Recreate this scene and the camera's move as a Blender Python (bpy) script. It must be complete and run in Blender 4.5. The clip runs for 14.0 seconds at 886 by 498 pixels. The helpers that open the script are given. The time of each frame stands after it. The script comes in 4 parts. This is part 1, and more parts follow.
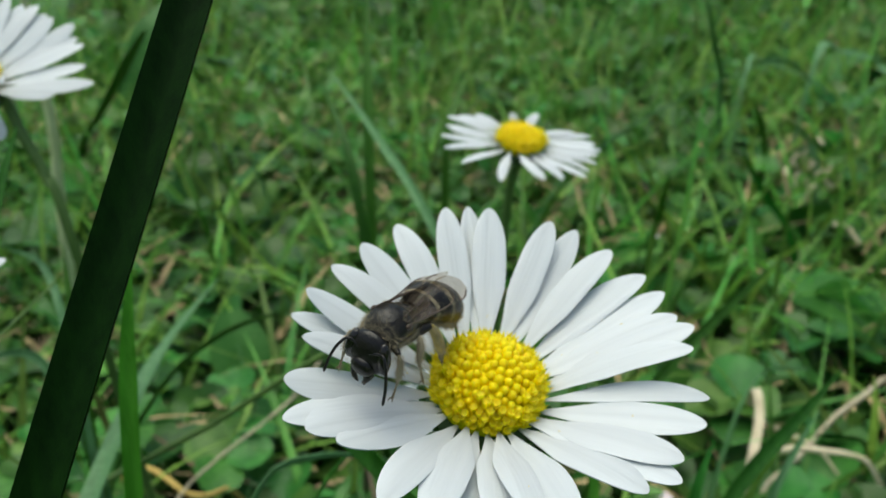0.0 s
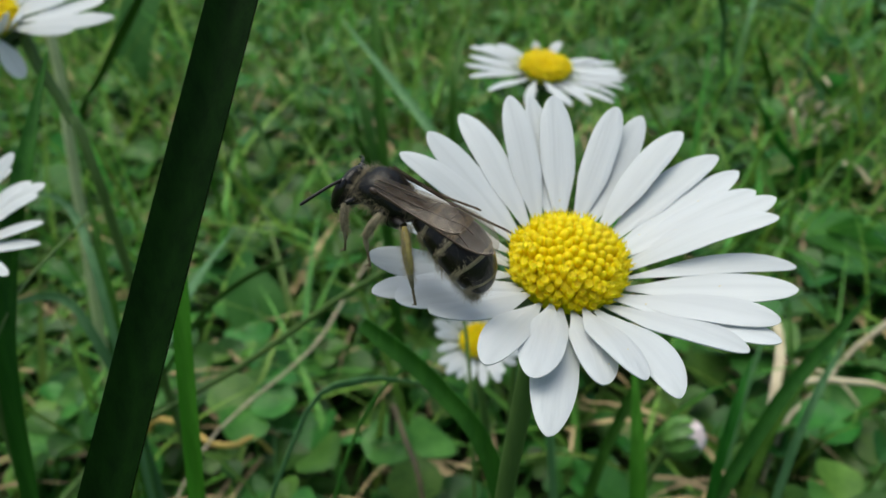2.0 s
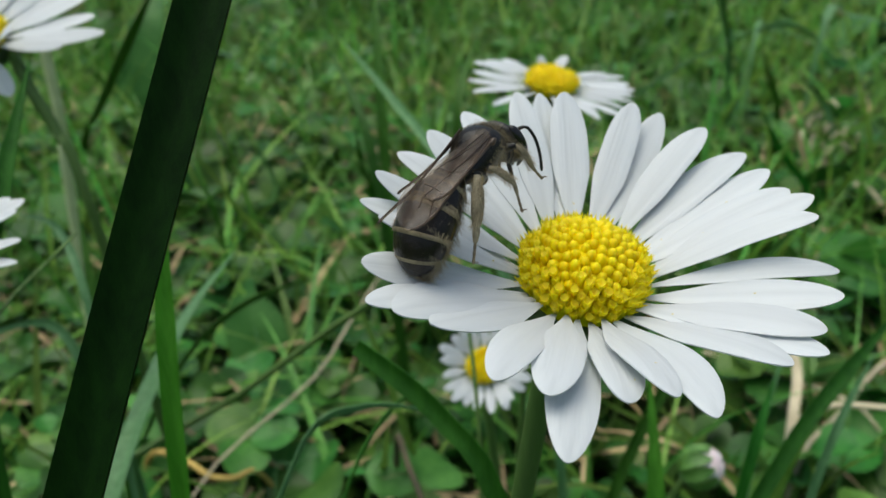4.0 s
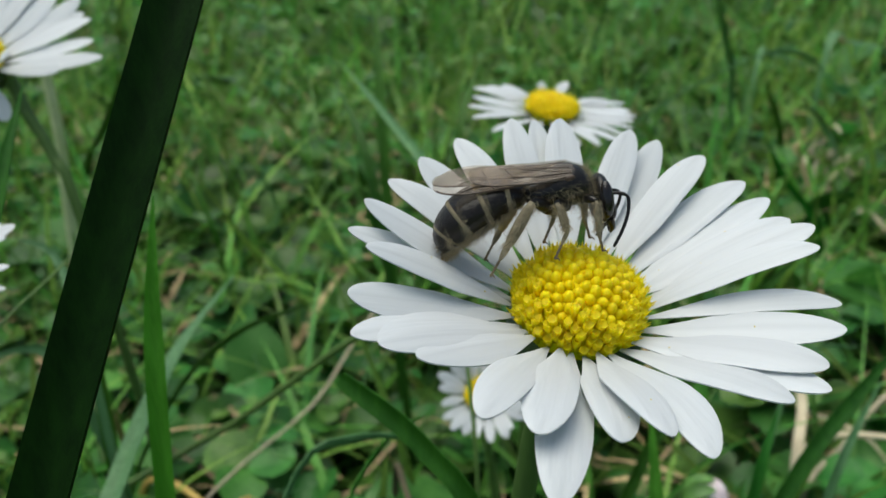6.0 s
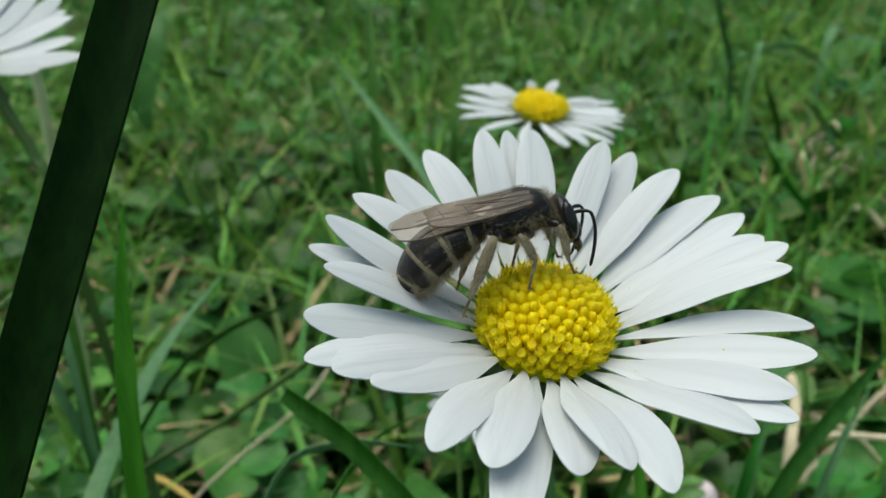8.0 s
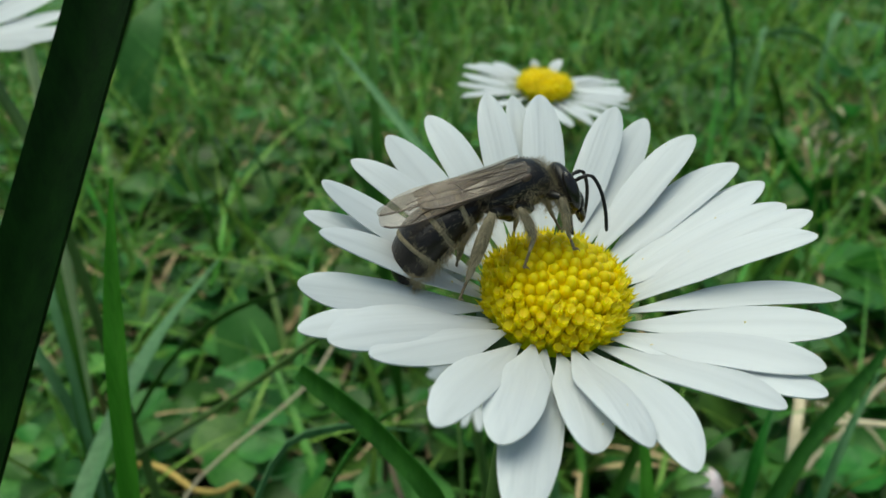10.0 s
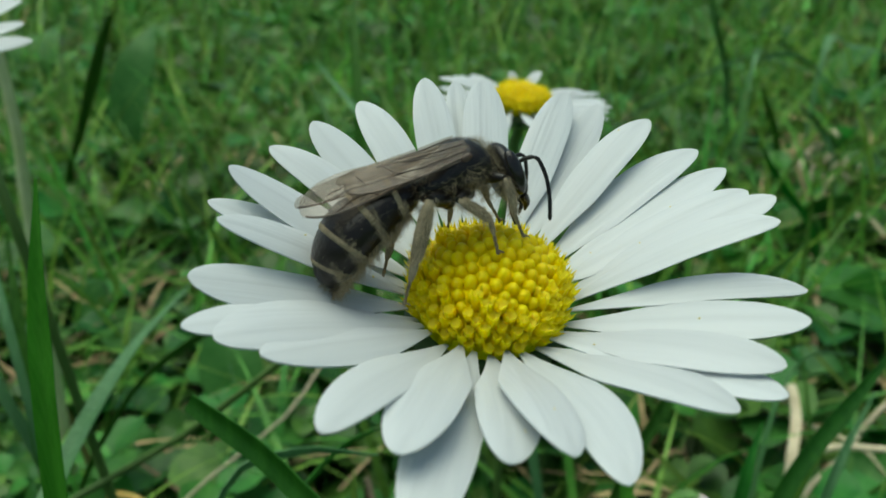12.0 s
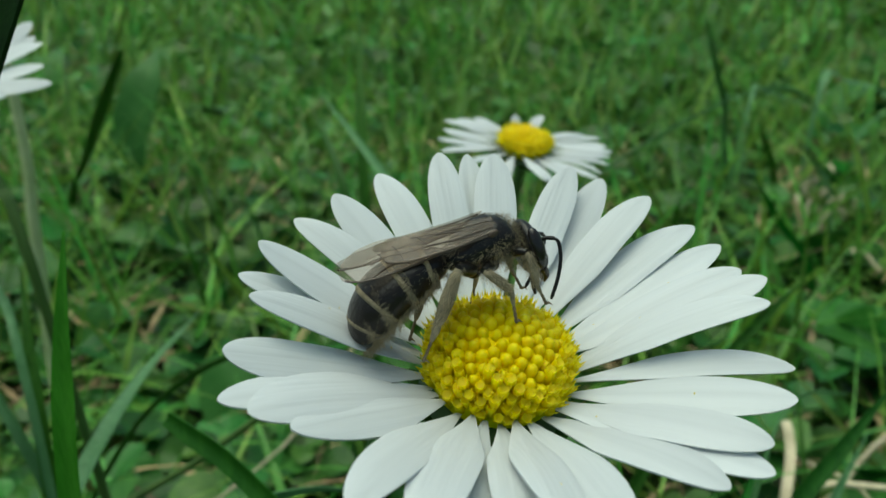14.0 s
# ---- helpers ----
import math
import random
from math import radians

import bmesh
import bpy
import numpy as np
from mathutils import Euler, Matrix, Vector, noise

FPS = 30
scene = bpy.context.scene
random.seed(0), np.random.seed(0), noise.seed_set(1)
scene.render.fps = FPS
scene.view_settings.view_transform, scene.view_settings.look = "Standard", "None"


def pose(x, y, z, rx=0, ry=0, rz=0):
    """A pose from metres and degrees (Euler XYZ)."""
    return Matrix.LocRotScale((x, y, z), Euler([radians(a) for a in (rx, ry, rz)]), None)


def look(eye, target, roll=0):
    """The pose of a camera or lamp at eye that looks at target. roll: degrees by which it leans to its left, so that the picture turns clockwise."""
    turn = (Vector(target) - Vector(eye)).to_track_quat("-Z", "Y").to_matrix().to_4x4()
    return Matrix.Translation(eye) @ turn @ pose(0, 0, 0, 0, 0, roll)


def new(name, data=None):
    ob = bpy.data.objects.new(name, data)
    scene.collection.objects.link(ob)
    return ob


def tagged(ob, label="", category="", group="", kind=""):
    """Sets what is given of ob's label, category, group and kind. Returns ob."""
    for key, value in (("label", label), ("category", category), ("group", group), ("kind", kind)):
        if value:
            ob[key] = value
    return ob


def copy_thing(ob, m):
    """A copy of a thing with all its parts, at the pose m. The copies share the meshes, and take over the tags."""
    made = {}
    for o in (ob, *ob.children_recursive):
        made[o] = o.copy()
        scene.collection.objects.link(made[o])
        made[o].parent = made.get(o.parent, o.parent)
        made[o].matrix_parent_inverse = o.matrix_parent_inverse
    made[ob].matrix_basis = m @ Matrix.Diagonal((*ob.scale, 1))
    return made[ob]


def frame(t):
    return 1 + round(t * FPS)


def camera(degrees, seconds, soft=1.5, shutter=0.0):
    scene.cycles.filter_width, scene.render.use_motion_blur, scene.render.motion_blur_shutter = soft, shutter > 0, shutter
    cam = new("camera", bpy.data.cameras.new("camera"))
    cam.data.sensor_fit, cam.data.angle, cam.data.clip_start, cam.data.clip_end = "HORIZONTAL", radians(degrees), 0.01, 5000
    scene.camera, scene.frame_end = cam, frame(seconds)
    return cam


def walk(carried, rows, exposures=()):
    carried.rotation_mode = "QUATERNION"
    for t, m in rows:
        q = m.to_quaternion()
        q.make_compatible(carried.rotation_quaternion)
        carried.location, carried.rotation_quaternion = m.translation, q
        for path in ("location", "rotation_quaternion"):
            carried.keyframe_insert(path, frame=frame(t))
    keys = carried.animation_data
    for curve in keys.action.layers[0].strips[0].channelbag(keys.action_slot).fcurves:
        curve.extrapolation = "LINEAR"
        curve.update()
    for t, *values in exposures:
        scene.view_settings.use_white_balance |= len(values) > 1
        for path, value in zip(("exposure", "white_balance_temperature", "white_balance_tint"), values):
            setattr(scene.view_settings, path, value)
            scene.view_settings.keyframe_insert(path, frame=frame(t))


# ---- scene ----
cam = camera(54.0, 14.0, soft=1.5)
# Small-sensor close-up lens focused on the flower.
cam.data.dof.use_dof = True
cam.data.dof.focus_distance = 0.037
cam.data.dof.aperture_fstop = 100.0

CM = 0.01
ROWS = [
    (0.0, 0.000, 0.000, 14.000, 65.00, -0.00, 0.00),
    (0.5, 0.031, -0.181, 14.034, 63.51, 0.13, -0.28),
    (1.0, -0.191, -0.097, 13.908, 63.50, 0.48, -0.41),
    (1.5, -0.327, -0.142, 13.690, 62.99, 1.00, -0.80),
    (2.0, -0.441, -0.113, 13.543, 62.82, 1.53, -1.05),
    (2.5, -0.417, -0.073, 13.474, 63.10, 1.81, -1.18),
    (3.0, -0.493, 0.101, 13.352, 63.63, 2.10, -1.03),
    (5.5, -0.307, 0.297, 13.208, 66.23, 2.12, -0.75),
    (6.0, -0.363, 0.345, 13.214, 66.42, 2.10, -0.63),
    (6.5, -0.361, 0.379, 13.225, 66.35, 2.13, -0.51),
    (7.0, -0.337, 0.425, 13.252, 66.16, 1.92, -0.44),
    (7.5, -0.268, 0.420, 13.254, 66.09, 2.09, -0.40),
    (8.0, -0.188, 0.489, 13.279, 65.85, 1.94, -0.51),
    (10.5, -0.208, 0.709, 13.031, 65.17, 1.83, -0.42),
    (11.0, -0.068, 0.759, 12.972, 65.69, 1.40, -0.39),
    (11.5, 0.041, 0.713, 12.888, 66.23, 1.30, -0.65),
    (12.0, 0.094, 0.952, 12.786, 67.14, 2.22, -0.57),
    (12.5, -0.030, 0.959, 12.831, 67.32, 1.18, -0.39),
    (13.0, 0.097, 1.044, 12.875, 67.83, 2.04, -0.20),
    (13.5, 0.051, 0.978, 13.017, 67.98, 1.15, -0.17),
    (14.0, 0.034, 0.802, 13.081, 68.58, 1.38, -0.40),
]
walk(cam, [(t, pose(x * CM, y * CM, z * CM, rx, ry, rz)) for t, x, y, z, rx, ry, rz in ROWS],
     exposures=[(0.0, 0.38, 6600, -2), (1.0, 0.25, 6600, 1), (5.5, 0.29, 6600, 2), (8.0, 0.26, 6650, -2), (11.0, 0.15, 6650, -11), (14.0, 0.11, 6650, -15)])

# ---- world and light: a bright overcast sky ----
world = bpy.data.worlds.new("sky")
scene.world = world
world.use_nodes = True
wn = world.node_tree.nodes
sky = wn.new("ShaderNodeTexSky")
sky.sky_type = "NISHITA"
sky.sun_disc = False
sky.sun_elevation = radians(76)
sky.sun_rotation = radians(299)
sky.air_density = 1.0
sky.dust_density = 4.0
wn["Background"].inputs["Strength"].default_value = 0.11
world.node_tree.links.new(sky.outputs["Color"], wn["Background"].inputs["Color"])

sun = bpy.data.lights.new("sun", "SUN")
sun.energy = 1.7
sun.angle = radians(70)
sun.color = (1.0, 0.985, 0.96)
sun_ob = new("sun", sun)
sun_ob.matrix_world = look((-0.45, 0.25, 2.2), (0, 0, 0))

# ---- materials ----


def material(name, dark, light, rough=0.5, scale=300.0, bump=0.0, bump_scale=None, translucent=0.0, vary=0.0,
             stretch=(1, 1, 1), specular=0.5, island=False, inner=0.0, hue=0.0, patch=0.0):
    """Two colours mixed by noise at two sizes, with relief; vary shifts it from piece to piece."""
    m = bpy.data.materials.new(name)
    m.use_nodes = True
    nt = m.node_tree
    nodes, link = nt.nodes, nt.links.new
    bsdf = nodes["Principled BSDF"]
    co = nodes.new("ShaderNodeTexCoord")
    mp = nodes.new("ShaderNodeMapping")
    mp.inputs["Scale"].default_value = stretch
    link(co.outputs["Object"], mp.inputs["Vector"])
    big = nodes.new("ShaderNodeTexNoise")
    big.inputs["Scale"].default_value = scale
    big.inputs["Detail"].default_value = 3
    fine = nodes.new("ShaderNodeTexNoise")
    fine.inputs["Scale"].default_value = scale * 6
    fine.inputs["Detail"].default_value = 3
    for node in (big, fine):
        link(mp.outputs[0], node.inputs["Vector"])
    mix = nodes.new("ShaderNodeMix")
    mix.data_type = "FLOAT"
    mix.inputs[0].default_value = 0.35
    link(big.outputs["Fac"], mix.inputs[2])
    link(fine.outputs["Fac"], mix.inputs[3])
    ramp = nodes.new("ShaderNodeValToRGB")
    ramp.color_ramp.elements[0].position, ramp.color_ramp.elements[1].position = 0.32, 0.68
    ramp.color_ramp.elements[0].color = (*dark, 1)
    ramp.color_ramp.elements[1].color = (*light, 1)
    link(mix.outputs[0], ramp.inputs[0])
    out = ramp.outputs["Color"]
    if vary or hue:
        rnd = nodes.new("ShaderNodeNewGeometry" if island else "ShaderNodeObjectInfo")
        r = rnd.outputs["Random Per Island" if island else "Random"]
        hsv = nodes.new("ShaderNodeHueSaturation")
        for socket, lo, hi in (("Value", 1 - vary, 1 + vary), ("Hue", 0.5 - hue, 0.5 + hue)):
            rng = nodes.new("ShaderNodeMapRange")
            rng.inputs["To Min"].default_value, rng.inputs["To Max"].default_value = lo, hi
            if socket == "Hue":
                sh = nodes.new("ShaderNodeMath")
                sh.operation = "MULTIPLY"
                sh.inputs[1].default_value = 7.31
                fr = nodes.new("ShaderNodeMath")
                fr.operation = "FRACT"
                link(r, sh.inputs[0])
                link(sh.outputs[0], fr.inputs[0])
                link(fr.outputs[0], rng.inputs["Value"])
            else:
                link(r, rng.inputs["Value"])
            link(rng.outputs[0], hsv.inputs[socket])
        link(out, hsv.inputs["Color"])
        out = hsv.outputs["Color"]
    if patch:
        wide = nodes.new("ShaderNodeTexNoise")
        wide.inputs["Scale"].default_value = 14
        wide.inputs["Detail"].default_value = 2
        link(co.outputs["Object"], wide.inputs["Vector"])
        span = nodes.new("ShaderNodeMapRange")
        for name, value in (("From Min", 0.3), ("From Max", 0.7), ("To Min", 1 - patch), ("To Max", 1 + patch)):
            span.inputs[name].default_value = value
        link(wide.outputs["Fac"], span.inputs["Value"])
        tone = nodes.new("ShaderNodeHueSaturation")
        link(span.outputs[0], tone.inputs["Value"])
        link(out, tone.inputs["Color"])
        out = tone.outputs["Color"]
    link(out, bsdf.inputs["Base Color"])
    bsdf.inputs["Roughness"].default_value = rough
    bsdf.inputs["Specular IOR Level"].default_value = specular
    bsdf.inputs["Subsurface Weight"].default_value = inner
    bsdf.inputs["Subsurface Radius"].default_value = (1.0, 0.8, 0.2)
    bsdf.inputs["Subsurface Scale"].default_value = 0.0006
    if bump:
        relief = nodes.new("ShaderNodeBump")
        relief.inputs["Strength"].default_value = bump
        relief.inputs["Distance"].default_value = 0.0002
        if bump_scale:
            grain = nodes.new("ShaderNodeTexNoise")
            grain.inputs["Scale"].default_value = bump_scale
            link(mp.outputs[0], grain.inputs["Vector"])
            link(grain.outputs["Fac"], relief.inputs["Height"])
        else:
            link(mix.outputs[0], relief.inputs["Height"])
        link(relief.outputs[0], bsdf.inputs["Normal"])
    if translucent:
        thin = nodes.new("ShaderNodeBsdfTranslucent")
        link(out, thin.inputs["Color"])
        both = nodes.new("ShaderNodeMixShader")
        both.inputs[0].default_value = translucent
        link(bsdf.outputs[0], both.inputs[1])
        link(thin.outputs[0], both.inputs[2])
        link(both.outputs[0], nodes["Material Output"].inputs["Surface"])
    return m


PETAL = material("petal_white", (0.66, 0.69, 0.705), (0.80, 0.83, 0.845), 0.4, 120, 0.42, 800, 0.28, 0.04, (0.08, 3, 3), 0.45)
FLORET = material("floret_yellow", (0.81, 0.575, 0.003), (0.94, 0.745, 0.010), 0.5, 900, 0.2, None, 0.12, 0.08, specular=0.25, inner=0.8)
DISC = material("disc_yellow", (0.74, 0.56, 0.004), (0.86, 0.70, 0.010), 0.7, 900, 0.3, specular=0.1)
BRACT = material("bract_green", (0.055, 0.15, 0.022), (0.11, 0.25, 0.045), 0.5, 600, 0.2)
# Green of the flower base, darkened to carry the shade between petal feet.
CUP = material("receptacle_shaded_green", (0.02, 0.05, 0.008), (0.05, 0.10, 0.018), 0.6, 500, 0.4)
STEM = material("stem_green", (0.06, 0.125, 0.026), (0.13, 0.22, 0.055), 0.5, 400, 0.3, None, 0.0, 0.1, (1, 1, 0.15), 0.3)
PINK = material("bud_pink", (0.80, 0.60, 0.62), (0.88, 0.85, 0.84), 0.5, 500, 0.1)
# Leaf close to the lens: its shade is put into this near-black green.
SHADED_BLADE = material("shaded_blade", (0.0024, 0.012, 0.001), (0.0065, 0.028, 0.0025), 0.5, 250, 0.1, 1200, 0.05, 0.0, (6, 6, 0.15), 0.06)
BLADE = material("grass_leaf", (0.028, 0.13, 0.010), (0.066, 0.235, 0.024), 0.5, 200, 0.3, 1400, 0.4, 0.25, (5, 5, 0.2), 0.3, hue=0.02)
FRESH = material("fresh_grass_leaf", (0.075, 0.28, 0.018), (0.15, 0.46, 0.045), 0.5, 200, 0.3, 1400, 0.4, 0.1, (5, 5, 0.2), 0.3)
PALE_BLADE = material("pale_grass_leaf", (0.09, 0.23, 0.08), (0.17, 0.36, 0.15), 0.45, 200, 0.3, 1400, 0.25, 0.1, (5, 5, 0.2), 0.35)
GRASS = material("lawn_grass", (0.075, 0.195, 0.022), (0.212, 0.435, 0.074), 0.45, 120, 0.2, None, 0.3, 0.5, specular=0.35, island=True, hue=0.035, patch=0.3)
CLOVER = material("clover_green", (0.023, 0.096, 0.016), (0.064, 0.178, 0.032), 0.38, 180, 0.35, 700, 0.28, 0.28, specular=0.3, hue=0.02)
CLOVER_STUFF = material("clover_mass", (0.035, 0.124, 0.018), (0.102, 0.257, 0.045), 0.38, 150, 0.3, 700, 0.28, 0.45, specular=0.3, island=True, hue=0.03, patch=0.3)
BROAD = material("broad_leaf", (0.038, 0.145, 0.022), (0.078, 0.22, 0.046), 0.45, 140, 0.4, 600, 0.25, 0.1, specular=0.2)
STRAW = material("dry_straw", (0.44, 0.375, 0.23), (0.70, 0.62, 0.43), 0.7, 300, 0.4, None, 0.1, 0.25, (1, 1, 1))
LITTER = material("dry_litter", (0.16, 0.105, 0.045), (0.52, 0.41, 0.21), 0.75, 150, 0.4, None, 0.0, 0.5, island=True)
DEAD = material("dead_stalk", (0.03, 0.024, 0.012), (0.12, 0.095, 0.045), 0.75, 200, 0.4)
OCHRE = material("ochre_stalk", (0.36, 0.24, 0.05), (0.60, 0.43, 0.11), 0.6, 250, 0.3)
OLIVE = material("olive_stem", (0.09, 0.10, 0.02), (0.17, 0.17, 0.05), 0.5, 250, 0.3)
PALE_STEM = material("pale_stem", (0.42, 0.50, 0.22), (0.60, 0.66, 0.36), 0.5, 250, 0.3)
SOIL = material("soil", (0.012, 0.015, 0.006), (0.045, 0.07, 0.02), 0.9, 60, 0.8, specular=0.1)
CHITIN = material("bee_chitin", (0.003, 0.0025, 0.002), (0.009, 0.007, 0.0055), 0.32, 900, 0.25, 2500, specular=0.36)
EYE_MAT = material("bee_eye", (0.006, 0.005, 0.004), (0.014, 0.010, 0.008), 0.2, 3000, 0.15)
TERGITE = material("bee_tergite", (0.004, 0.003, 0.002), (0.014, 0.0095, 0.006), 0.33, 500, 0.2, 4000, specular=0.32)
HAIR_BAND = material("bee_hair_band", (0.13, 0.105, 0.06), (0.30, 0.25, 0.15), 0.7, 2500, 0.5)
HAIR = material("bee_hair", (0.30, 0.25, 0.155), (0.56, 0.475, 0.32), 0.6, 2000, 0.0, None, 0.2, 0.3, island=True)
HAIR_DARK = material("bee_dark_hair", (0.06, 0.046, 0.03), (0.17, 0.135, 0.085), 0.6, 2000, 0.0, None, 0.1, 0.4, island=True)
LEG = material("bee_leg", (0.08, 0.06, 0.033), (0.23, 0.175, 0.095), 0.5, 1500, 0.4, 5000)
LEG_PALE = material("bee_leg_hairy", (0.11, 0.09, 0.05), (0.34, 0.285, 0.18), 0.6, 1200, 0.25, 6000)
POLLEN = material("pollen_dusted_leg", (0.34, 0.26, 0.08), (0.62, 0.48, 0.16), 0.8, 2500, 0.6, 6000)
VEIN = material("wing_vein", (0.035, 0.02, 0.012), (0.08, 0.05, 0.03), 0.4, 800)


def wing_material():
    m = bpy.data.materials.new("wing_membrane")
    m.use_nodes = True
    nodes, link = m.node_tree.nodes, m.node_tree.links.new
    bsdf = nodes["Principled BSDF"]
    bsdf.inputs["Roughness"].default_value = 0.26
    bsdf.inputs["Specular IOR Level"].default_value = 0.9
    # long pleats from root to tip, with the membrane paler between them
    place = nodes.new("ShaderNodeTexCoord")
    stretch = nodes.new("ShaderNodeMapping")
    stretch.inputs["Scale"].default_value = (250, 1500, 1500)
    link(place.outputs["Object"], stretch.inputs["Vector"])
    pleat = nodes.new("ShaderNodeTexNoise")
    pleat.inputs["Scale"].default_value = 1.0
    pleat.inputs["Detail"].default_value = 3.0
    link(stretch.outputs[0], pleat.inputs["Vector"])
    tone = nodes.new("ShaderNodeValToRGB")
    tone.color_ramp.elements[0].position, tone.color_ramp.elements[1].position = 0.36, 0.66
    tone.color_ramp.elements[0].color = (0.19, 0.13, 0.09, 1)
    tone.color_ramp.elements[1].color = (0.52, 0.445, 0.375, 1)
    link(pleat.outputs["Fac"], tone.inputs["Fac"])
    link(tone.outputs[0], bsdf.inputs["Base Color"])
    relief = nodes.new("ShaderNodeBump")
    relief.inputs["Strength"].default_value = 0.6
    relief.inputs["Distance"].default_value = 0.0002
    link(pleat.outputs["Fac"], relief.inputs["Height"])
    link(relief.outputs[0], bsdf.inputs["Normal"])
    clear = nodes.new("ShaderNodeBsdfTransparent")
    clear.inputs["Color"].default_value = (0.79, 0.735, 0.66, 1)
    both = nodes.new("ShaderNodeMixShader")
    both.inputs[0].default_value = 0.25
    link(clear.outputs[0], both.inputs[1])
    link(bsdf.outputs[0], both.inputs[2])
    link(both.outputs[0], nodes["Material Output"].inputs["Surface"])
    return m


WING = wing_material()

# ---- building helpers: lengths in centimetres ----
BASE = {}


def V(*a):
    return Vector(a[0] if len(a) == 1 else a)


def mesh_of(name, bm, mat, smooth=True):
    bmesh.ops.transform(bm, matrix=Matrix.Scale(CM, 4), verts=bm.verts)
    bmesh.ops.recalc_face_normals(bm, faces=bm.faces)
    me = bpy.data.meshes.new(name)
    bm.to_mesh(me)
    bm.free()
    me.materials.append(mat)
    if smooth:
        me.shade_smooth()
        me.set_sharp_from_angle(angle=radians(55))
    return me


def thing(name, base, label, category, group=""):
    ob = new(name)
    ob.empty_display_size = 0.005
    ob.location = V(base) * CM
    BASE[ob.name] = V(base)
    return tagged(ob, label, category, group)


def part(name, bm, mat, parent, label="", smooth=True):
    """One mesh under a thing or a part; coordinates are in the thing's space."""
    ob = new(name, mesh_of(name, bm, mat, smooth))
    ob.parent = parent
    return tagged(ob, label)


def single(name, bm, mat, base, label, category, group=""):
    """A thing of one mesh; coordinates are in the world's space, and its origin lies at base."""
    bmesh.ops.translate(bm, vec=-V(base), verts=bm.verts)
    ob = new(name, mesh_of(name, bm, mat))
    ob.location = V(base) * CM
    return tagged(ob, label, category, group)


def spline(points, n):
    """n points along a smooth curve through the given ones."""
    p = [V(q) for q in points]
    p = [2 * p[0] - p[1]] + p + [2 * p[-1] - p[-2]]
    out = []
    for i in range(n):
        s = i / (n - 1) * (len(p) - 3)
        k = min(int(s), len(p) - 4)
        u = s - k
        a, b, c, d = p[k:k + 4]
        out.append(0.5 * (2 * b + (c - a) * u + (2 * a - 5 * b + 4 * c - d) * u * u + (3 * b - a - 3 * c + d) * u ** 3))
    return out


def tube(bm, pts, radii, segs=8, flat=1.0):
    """A tapered tube along points, closed at both ends."""
    rings, side = [], None
    for i, p in enumerate(pts):
        way = (pts[min(i + 1, len(pts) - 1)] - pts[max(i - 1, 0)]).normalized()
        if side is None:
            side = way.orthogonal().normalized()
        side = (side - side.dot(way) * way).normalized()
        other = way.cross(side)
        r = radii[i] if hasattr(radii, "__len__") else radii
        rings.append([bm.verts.new(p + r * (math.cos(a) * side + flat * math.sin(a) * other))
                      for a in [2 * math.pi * k / segs for k in range(segs)]])
    for a, b in zip(rings, rings[1:]):
        for k in range(segs):
            bm.faces.new((a[k], a[(k + 1) % segs], b[(k + 1) % segs], b[k]))
    bm.faces.new(rings[0][::-1])
    bm.faces.new(rings[-1])


def blade(bm, pts, width, fold=0.25, side=None, tip=0.08, thick=0.012, base_width=0.75):
    """A grass blade: a folded strip with thickness along points, widest below the middle, pointed at the end."""
    n, rows = len(pts), []
    for i, p in enumerate(pts):
        s = i / (n - 1)
        way = (pts[min(i + 1, n - 1)] - pts[max(i - 1, 0)]).normalized()
        across = V(side) if side is not None else way.cross(V(0, 0, 1))
        across = (across - across.dot(way) * way).normalized()
        up = across.cross(way).normalized()
        w = width * (base_width + (1 - base_width) * min(1, s * 3)) * min(1.0, tip + (1 - s) * 3.2) * 0.5
        rows.append([bm.verts.new(p + across * w * a + up * (fold * w * abs(a) + thick * k))
                     for k in (0, 1) for a in (-1, -0.5, 0, 0.5, 1)])
    for a, b in zip(rows, rows[1:]):
        for k in range(4):
            bm.faces.new((a[k], a[k + 1], b[k + 1], b[k]))
            bm.faces.new((a[k + 5], b[k + 5], b[k + 6], a[k + 6]))
        bm.faces.new((a[0], b[0], b[5], a[5]))
        bm.faces.new((a[4], a[9], b[9], b[4]))
    bm.faces.new((rows[0][0], rows[0][1], rows[0][2], rows[0][3], rows[0][4], rows[0][9], rows[0][8], rows[0][7], rows[0][6], rows[0][5]))
    r = rows[-1]
    bm.faces.new((r[5], r[6], r[7], r[8], r[9], r[4], r[3], r[2], r[1], r[0]))


def ellipsoid(bm, centre, radii, turn=None, u=20, v=14):
    m = Matrix.Translation(V(centre)) @ (turn or Matrix.Identity(4)) @ Matrix.Diagonal((*radii, 1))
    bmesh.ops.create_uvsphere(bm, u_segments=u, v_segments=v, radius=1.0, matrix=m)


# ---- ground: one sheet out to the horizon ----


def ground():
    xs = [-40000, -3000, -400, -150] + list(range(-80, 81, 4)) + [150, 400, 3000, 40000]
    ys = [-40000, -3000, -300, -60] + list(range(-20, 141, 4)) + [220, 500, 3000, 40000]
    bm = bmesh.new()
    grid = [[bm.verts.new((x, y, 0.5 * noise.noise(V(x, y, 0) * 0.09) if abs(x) < 100 and -30 < y < 150 else 0.0)) for x in xs] for y in ys]
    for a, b in zip(grid, grid[1:]):
        for k in range(len(xs) - 1):
            bm.faces.new((a[k], a[k + 1], b[k + 1], b[k]))
    ob = new("ground", mesh_of("ground", bm, SOIL))
    tagged(ob, "dark damp soil under a clover lawn", "ground", kind="structure")


ground()

